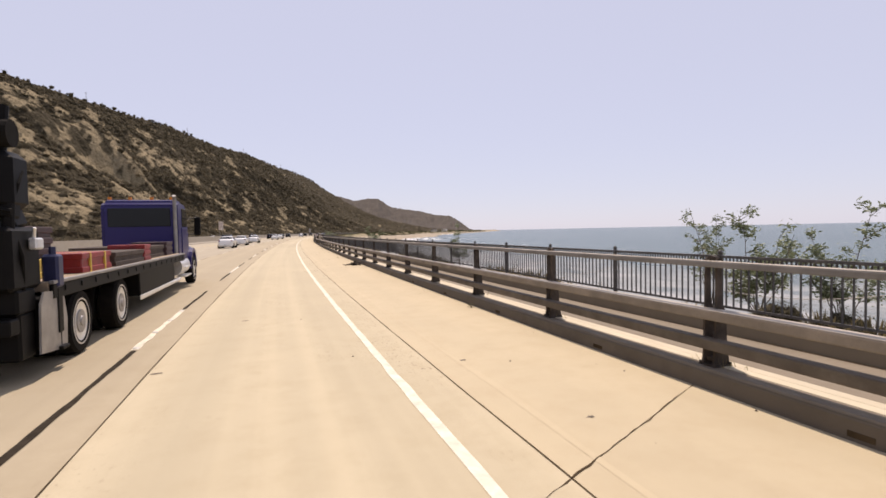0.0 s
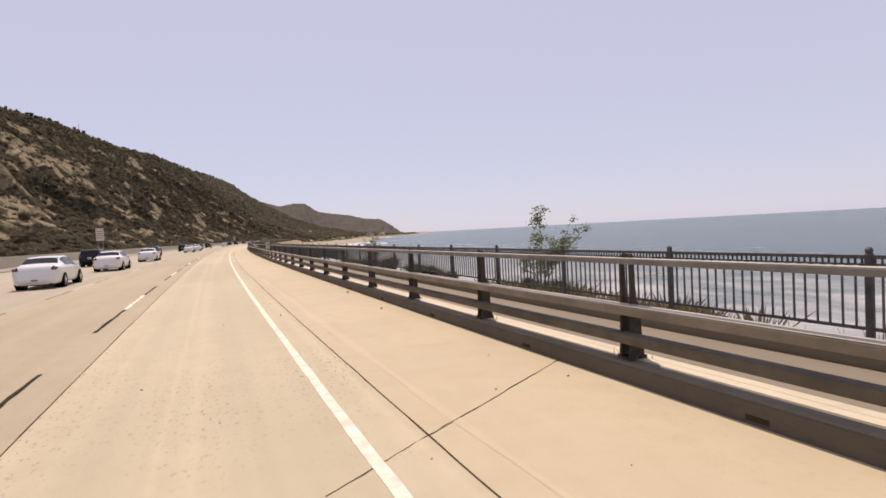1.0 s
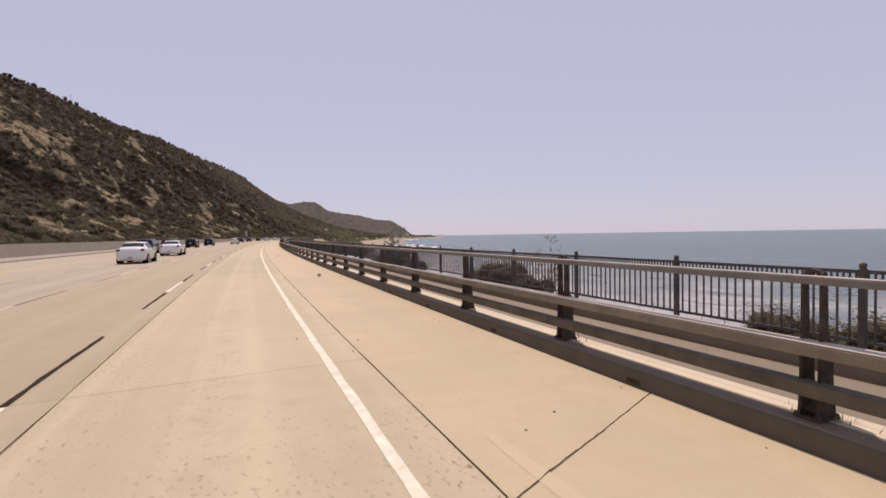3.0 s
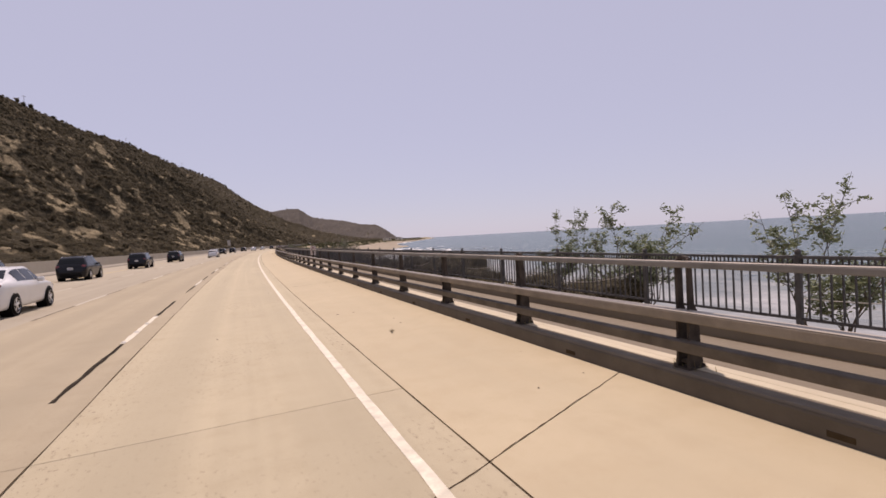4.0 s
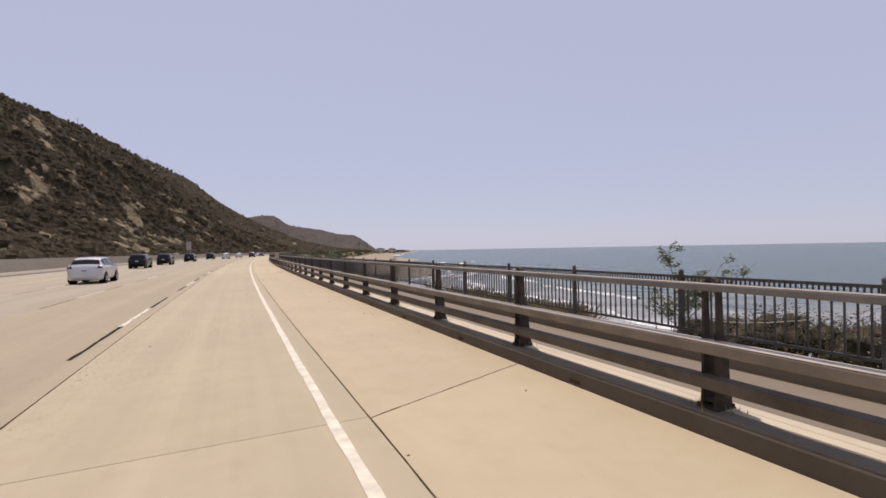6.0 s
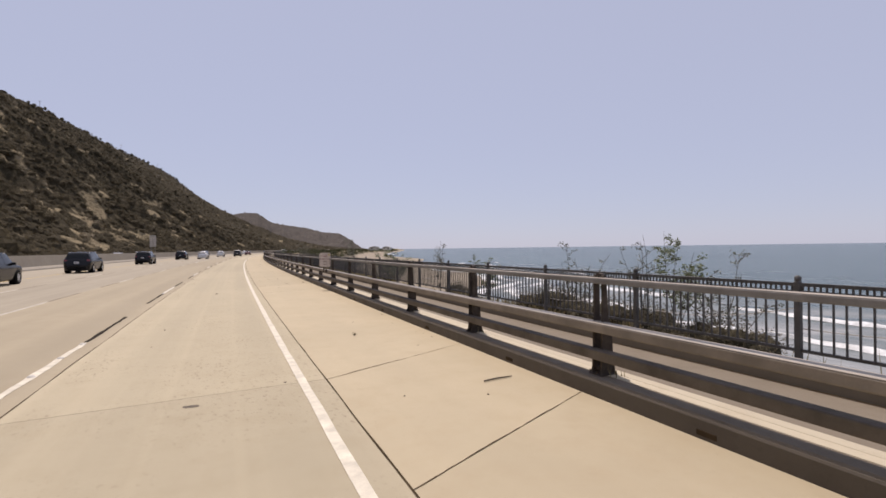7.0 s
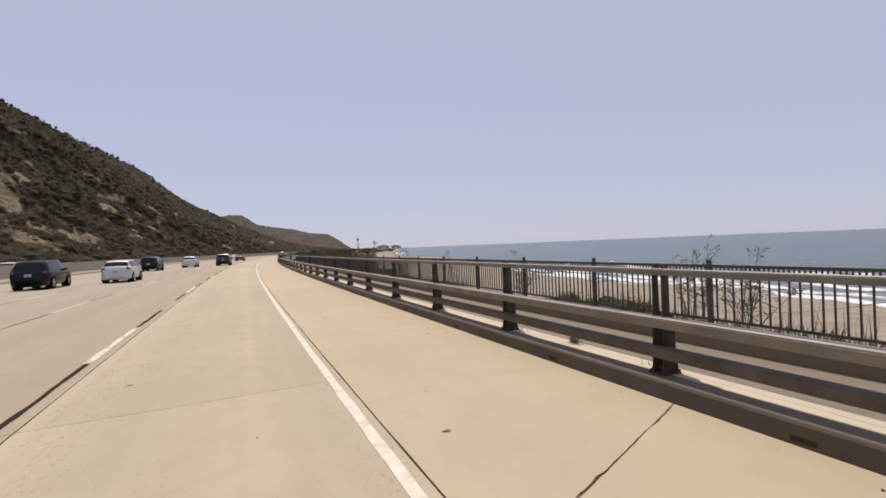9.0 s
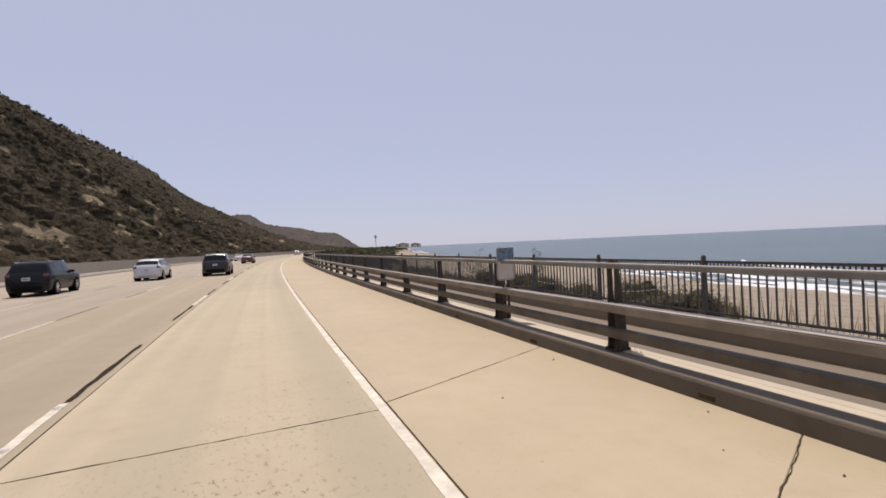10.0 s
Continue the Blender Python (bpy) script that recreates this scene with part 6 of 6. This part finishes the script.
weed(351.6, 3.32, 0.14, 160, 90, 0.21)

# ---- scrub over the hillside and the flat land beyond ----
def ico(level):
    bm = bmesh.new()
    bmesh.ops.create_icosphere(bm, subdivisions=level, radius=1.0)
    v = np.array([x.co for x in bm.verts])
    f = np.array([[w.index for w in q.verts] for q in bm.faces])
    bm.free()
    return v, f


def clumps(name, spots, material, level, label, category, sprays=0, smooth=True, heart=0.8, blade=0.17, lumpy=0.34, reach=(0.65, 1.22)):
    """Many ragged shrubs as one mesh (x, y, z, radius, height): a lumpy heart with loose sprays of leaf round it."""
    v0, f0 = ico(level)
    gen = np.random.RandomState(3)
    spots = np.array(spots)
    n, nv = len(spots), len(v0)
    jit = 1 + gen.uniform(-lumpy, lumpy, (n, nv, 1))
    size = np.stack([spots[:, 3] * gen.uniform(0.7, 1.25, n), spots[:, 3] * gen.uniform(0.7, 1.25, n), spots[:, 4]], 1)
    foot = spots[:, :3] + np.stack([np.zeros(n), np.zeros(n), spots[:, 4] * 0.35], 1)
    heart = v0[None] * jit * size[:, None] * (heart if sprays else 1.0) + foot[:, None]
    vs = [heart.reshape(-1, 3)]
    fs = [(f0[None] + (np.arange(n) * nv)[:, None, None]).reshape(-1, 3)]
    if sprays:
        d = gen.normal(size=(n, sprays, 3))
        d /= np.linalg.norm(d, axis=2, keepdims=True)
        d[:, :, 2] = np.abs(d[:, :, 2]) * 1.1 - 0.15
        c = d * size[:, None] * gen.uniform(*reach, (n, sprays, 1)) + foot[:, None]
        arm = gen.normal(size=(n, sprays, 3, 3)) * blade * (0.5 + 0.5 * size[:, None, None, :1])
        vs.append((c[:, :, None] + arm).reshape(-1, 3))
        fs.append(n * nv + np.arange(n * sprays * 3).reshape(-1, 3))
    vs, fs = np.concatenate(vs), np.concatenate(fs)
    me = bpy.data.meshes.new(name)
    me.from_pydata(vs.tolist(), [], fs.tolist())
    me.materials.append(material)
    if smooth:
        me.polygons.foreach_set("use_smooth", [True] * len(me.polygons))
    tagged(put(name, me), label, category, kind="stuff")


near_spots, far_spots, rock_spots = [], [], []
rows = len(HL)
for _ in range(44000):
    i, j = rng.randrange(rows - 1), rng.randrange(HN - 9)
    l = HL[i]
    f, g = rng.random(), rng.random()
    a, b, c = Vector(hv[i * HN + j]), Vector(hv[(i + 1) * HN + j]), Vector(hv[i * HN + j + 1])
    p = a + (b - a) * f + (c - a) * g
    # shrubs and bare outcrops share the slope in patches
    dens = noise.noise((p.x * 0.016, p.y * 0.016, p.z * 0.022)) + 0.6 * noise.noise((p.x * 0.06, p.y * 0.06, p.z * 0.06))
    if dens < float(np.interp(l, [0, 250, 480, 650], [-0.3, -0.45, -0.8, -1.4])):
        continue
    if bareness(p, l, j) > 0.02:
        pick = rng.random()
        if pick < 0.28:
            r = 0.4 + 1.2 * rng.random() ** 1.8
            rock_spots.append((p.x, p.y, p.z - 0.62 * r, r, r * rng.uniform(0.7, 1.2)))
        if pick < 0.86:
            continue
    r = 0.55 + 2.0 * rng.random() ** 1.8
    (near_spots if l < 750 else far_spots).append((p.x, p.y, p.z - 0.35 * r, r, r * rng.uniform(0.5, 1.0)))
for l in steps(0, 1900, 4.5):
    i = min(rows - 2, int(np.searchsorted(HL, l)))
    p = Vector(hv[i * HN + HN - 8]) + Vector((rng.uniform(-2, 2), rng.uniform(-3, 3), 0))
    r = rng.uniform(0.8, 2.2)
    far_spots.append((p.x, p.y, p.z - 0.3, r, r * rng.uniform(0.6, 1.2)))
clumps("hill_scrub", near_spots, SCRUB, 1, "dark chaparral scrub over the steep hillside", "scrub", 30, False)
ROCKFACE = scrub_material("bare_rock", (0.24, 0.192, 0.118), (0.40, 0.325, 0.205), 0.0)
clumps("rock_outcrop", rock_spots, ROCKFACE, 2, "tan bare rock outcrops among the scrub", "rock", 0, False)
clumps("far_scrub", far_spots, SCRUB, 1, "dark chaparral along the ridge and far slopes", "scrub", 14, False)
flat = []
for _ in range(4000):
    s = rng.uniform(470, 1700)
    off = rng.uniform(7, float(np.interp(s, [470, 600, 1000, 1700], [20, 33, 46, 55])))
    p = place(s, off)
    r = rng.uniform(0.5, 1.5) if rng.random() < 0.97 else rng.uniform(1.5, 2.4)
    flat.append((p.x, p.y, ground_z(s, off), r, r * rng.uniform(0.28, 0.6)))
SCRUB_G = scrub_material("shore_scrub", (0.060, 0.064, 0.034), (0.165, 0.16, 0.085))
clumps("shore_scrub", flat, SCRUB_G, 1, "low green scrub on the flat land by the shore", "scrub", 24, False)

bank_spots = []
for _ in range(9000):
    s = rng.uniform(-5, 480)
    off = 6.0 + abs(rng.gauss(0, 2.4))
    thin = float(np.interp(off, [6, 7.2, 9, 16], [-0.2, -0.1, 0.12, 0.3])) + float(np.interp(s, [0, 60, 120, 170, 215, 250, 300, 335, 400], [0.34, 0.34, 0.36, 0.30, 0.22, 0.26, 0.08, 0.08, 0.25]))
    if noise.noise((s * 0.09, off * 0.25, 6.0)) < thin:
        continue
    p = place(s, off, ground_z(s, off) - 0.02)
    bank_spots.append((p.x, p.y, p.z, rng.uniform(0.18, 0.42)))
gen = np.random.RandomState(17)
spots = np.array(bank_spots)
PER = 70
n = len(spots)
out = gen.normal(size=(n, PER, 2)) * 0.5
size = spots[:, 3][:, None, None]
foot = np.concatenate([spots[:, None, :2] + out * size * 0.45, np.repeat(spots[:, None, 2:3], PER, 1)], 2)
rise = gen.uniform(0.35, 1.35, (n, PER, 1)) * size
tip = foot + np.concatenate([out * size * gen.uniform(0.3, 1.5, (n, PER, 1)), rise], 2)
ang = gen.uniform(0, math.pi, (n, PER))
half = np.stack([np.cos(ang), np.sin(ang), np.zeros_like(ang)], 2) * gen.uniform(0.008, 0.022, (n, PER, 1))
mid = foot * 0.35 + tip * 0.65
tri = np.stack([foot - half * 0.4, mid + half, tip, mid - half], 2).reshape(-1, 3)
me = bpy.data.meshes.new("bank_grass")
me.from_pydata(tri.tolist(), [], np.arange(len(tri)).reshape(-1, 4).tolist())
BANKGRASS = leaf_material("bank_grass", (0.10, 0.088, 0.042), (0.27, 0.215, 0.115))
me.materials.append(BANKGRASS)
tagged(put("bank_grass", me), "brown and olive grass tufts on the bank above the beach", "grass", kind="stuff")

# ---- surf on the beach ----
SHORE_S = steps(-60, 480, 5.0)
SHORE_O = [next(o for o in steps(6, 90, 0.5) if ground_z(st, o) < SEA_Z + 0.1) for st in SHORE_S]


def shoreline(s):
    """Offset at which the ground meets the sea."""
    return float(np.interp(s, SHORE_S, SHORE_O))


def surf(off0, s0, s1, width, seed, base=lambda st: 0.0):
    vs, fs = [], []
    st = steps(s0, s1, 1.6)
    for s in st:
        sway = min(1.0, off0 / 12)
        c = base(s) + off0 + sway * (5 * noise.noise((s * 0.018, seed, 0.0)) + 2.0 * noise.noise((s * 0.07, seed, 1.0)))
        w = max(0.0, width * (0.28 + 1.2 * noise.noise((s * 0.06, seed, 5.0)) + 0.8 * noise.noise((s * 0.35, seed, 8.0))))
        for k in range(6):
            f = k / 5
            z = SEA_Z + 0.05 + 0.38 * math.sin(f * math.pi) * (0.6 + 0.7 * noise.noise((s * 0.35, f * 3, seed)))
            vs.append(place(s + 0.6 * noise.noise((s, f * 4, seed)), c + (f - 0.5) * w, max(z, SEA_Z + 0.02)))
    for i in range(len(st) - 1):
        for k in range(5):
            a = i * 6 + k
            fs.append((a, a + 1, a + 7, a + 6))
    return put("surf", mesh_of("surf", vs, fs, FOAM, True))


for i, (o, a, b, w) in enumerate(((0.8, 236, 470, 2.6), (4.5, 240, 470, 3.6), (10, 246, 470, 4.2), (17, 258, 470, 3.4), (27, 280, 470, 2.6))):
    tagged(surf(o, a, b, w, 3.0 + i * 7, shoreline), "white line of breaking surf", "surf", "surf lines", "stuff")
for i in range(3):
    tagged(surf(47 + 6 * i, 800, 960, 3.0, 50.0 + i), "white line of distant surf", "surf", "surf lines", "stuff")


# churned pale water between the bank and the open sea
across = [-1.5, 3, 8, 14, 20, 27, 35, 45, 57, 70, 85, 100]
along = steps(-60, 476, 4.0)
cv = [place(st, shoreline(st) + o, SEA_Z + 0.025) for st in along for o in across]
cf = [(i * 12 + j, i * 12 + j + 1, i * 12 + j + 13, i * 12 + j + 12) for i in range(len(along) - 1) for j in range(11)]
shallows = tagged(put("shallows", mesh_of("shallows", cv, cf, SHALLOWS, True)), "pale foam-streaked shallows along the shore, sun glitter in the colour", "sea", kind="structure")
foam = shallows.data.attributes.new("foam", "FLOAT", "POINT")
foam.data.foreach_set("value", [float(np.interp(o, [0, 14, 40, 70, 98], [0.92, 0.88, 0.62, 0.3, 0.0])) * float(np.interp(st, [-60, -50, 260, 340, 440, 470], [0, 1, 1, 0.75, 0.5, 0]))
                                for st in along for o in across])

# ---- palm and low houses on the point, poles on the ridge ----
def palm(m, h):
    root = tagged(new("palm_tree"), "tall lone fan palm on the shore flat", "tree")
    root.matrix_world = m
    bm = bmesh.new()
    for i in range(6):
        tube(bm, (0.1 * math.sin(i), 0, h * i / 6), (0.1 * math.sin(i + 1), 0, h * (i + 1) / 6), 0.22 - 0.015 * i, 8, 0.21 - 0.015 * i)
    part("trunk", bm, TWIG, root)
    bm = bmesh.new()
    r2 = random.Random(9)
    for i in range(60):
        a, e = r2.uniform(0, 6.28), r2.uniform(-1.2, 1.1)
        d = Vector((math.cos(a) * math.cos(e), math.sin(a) * math.cos(e), math.sin(e)))
        side = d.cross(Vector((0, 0, 1))).normalized() * 0.28
        L = r2.uniform(1.2, 1.8)
        o = Vector((0, 0, h))
        q = [bm.verts.new(o + d * 0.3), bm.verts.new(o + d * L * 0.7 + side), bm.verts.new(o + d * L + Vector((0, 0, -0.3))), bm.verts.new(o + d * L * 0.7 - side)]
        bm.faces.new(q)
    part("crown", bm, BUSHLEAF, root)


palm(pose(214.9, 739.3, 0.2), 10.0)
CREAM = plain("cream_wall", (0.62, 0.58, 0.50), 0.8, vary=0.12, scale=1)
ROOF = plain("grey_roof", (0.33, 0.31, 0.29), 0.8, vary=0.2, scale=2)


def house(m, w, d, h, label):
    root = tagged(new("beach_house"), label, "house")
    root.matrix_world = m
    bm = bmesh.new()
    box(bm, -w / 2, w / 2, -d / 2, d / 2, 0, h, 0.03)
    part("wall", bm, CREAM, root)
    bm = bmesh.new()
    plate(bm, [(-w / 2 - 0.4, h), (w / 2 + 0.4, h), (w / 2 + 0.4, h + 0.15), (0, h + 1.3), (-w / 2 - 0.4, h + 0.15)], -d / 2 - 0.4, d / 2 + 0.4, "y")
    part("roof", bm, ROOF, root)
    for x in (-w * 0.28, w * 0.28):
        bm = bmesh.new()
        box(bm, x - 0.6, x + 0.6, -d / 2 - 0.03, -d / 2 + 0.05, 1.0, 2.2, 0.02)
        part("window", bm, GLASS, root)


house(stand(800, 40, 0.2, 10), 10, 7, 2.8, "low cream beach house near the palm")
house(stand(830, 52, 0.2, -15), 8, 6, 2.6, "small cream house by the shore")
for az, l in ((0, 470), (0, 640), (0, 820), (0, 1010), (0, 1180)):
    i = min(rows - 2, int(np.searchsorted(HL, l)))
    p = hv[i * HN + HN - 8]
    root = tagged(new("utility_pole"), "thin wooden utility pole on the ridge", "pole", "poles on the ridge")
    root.matrix_world = pose(p[0], p[1], p[2] - 0.5)
    bm = bmesh.new()
    tube(bm, (0, 0, 0), (0, 0, 7.5), 0.16, 8, 0.11)
    part("pole", bm, TWIG, root)
    bm = bmesh.new()
    box(bm, -1.1, 1.1, -0.06, 0.06, 6.7, 6.85)
    part("crossarm", bm, TWIG, root)

# ---- the nearest slabs, each a piece of its own ----
def edge_line(st):
    return 0.0


for a, b in zip(LANE_J, LANE_J[1:]):
    slab("lane_slab", a, b, left_joint, right_joint, edge_line, 0.1, LANE, road)
    slab("lane_slab", a, b, lambda st: -6.72, left_joint, edge_line, 0.1, LANE_TWO, road)
for a, b in zip(SHOULDER_J, SHOULDER_J[1:]):
    slab("shoulder_slab", a, b, right_joint, lambda st: 2.915, right_joint, SKEW, SHOULDER, road)
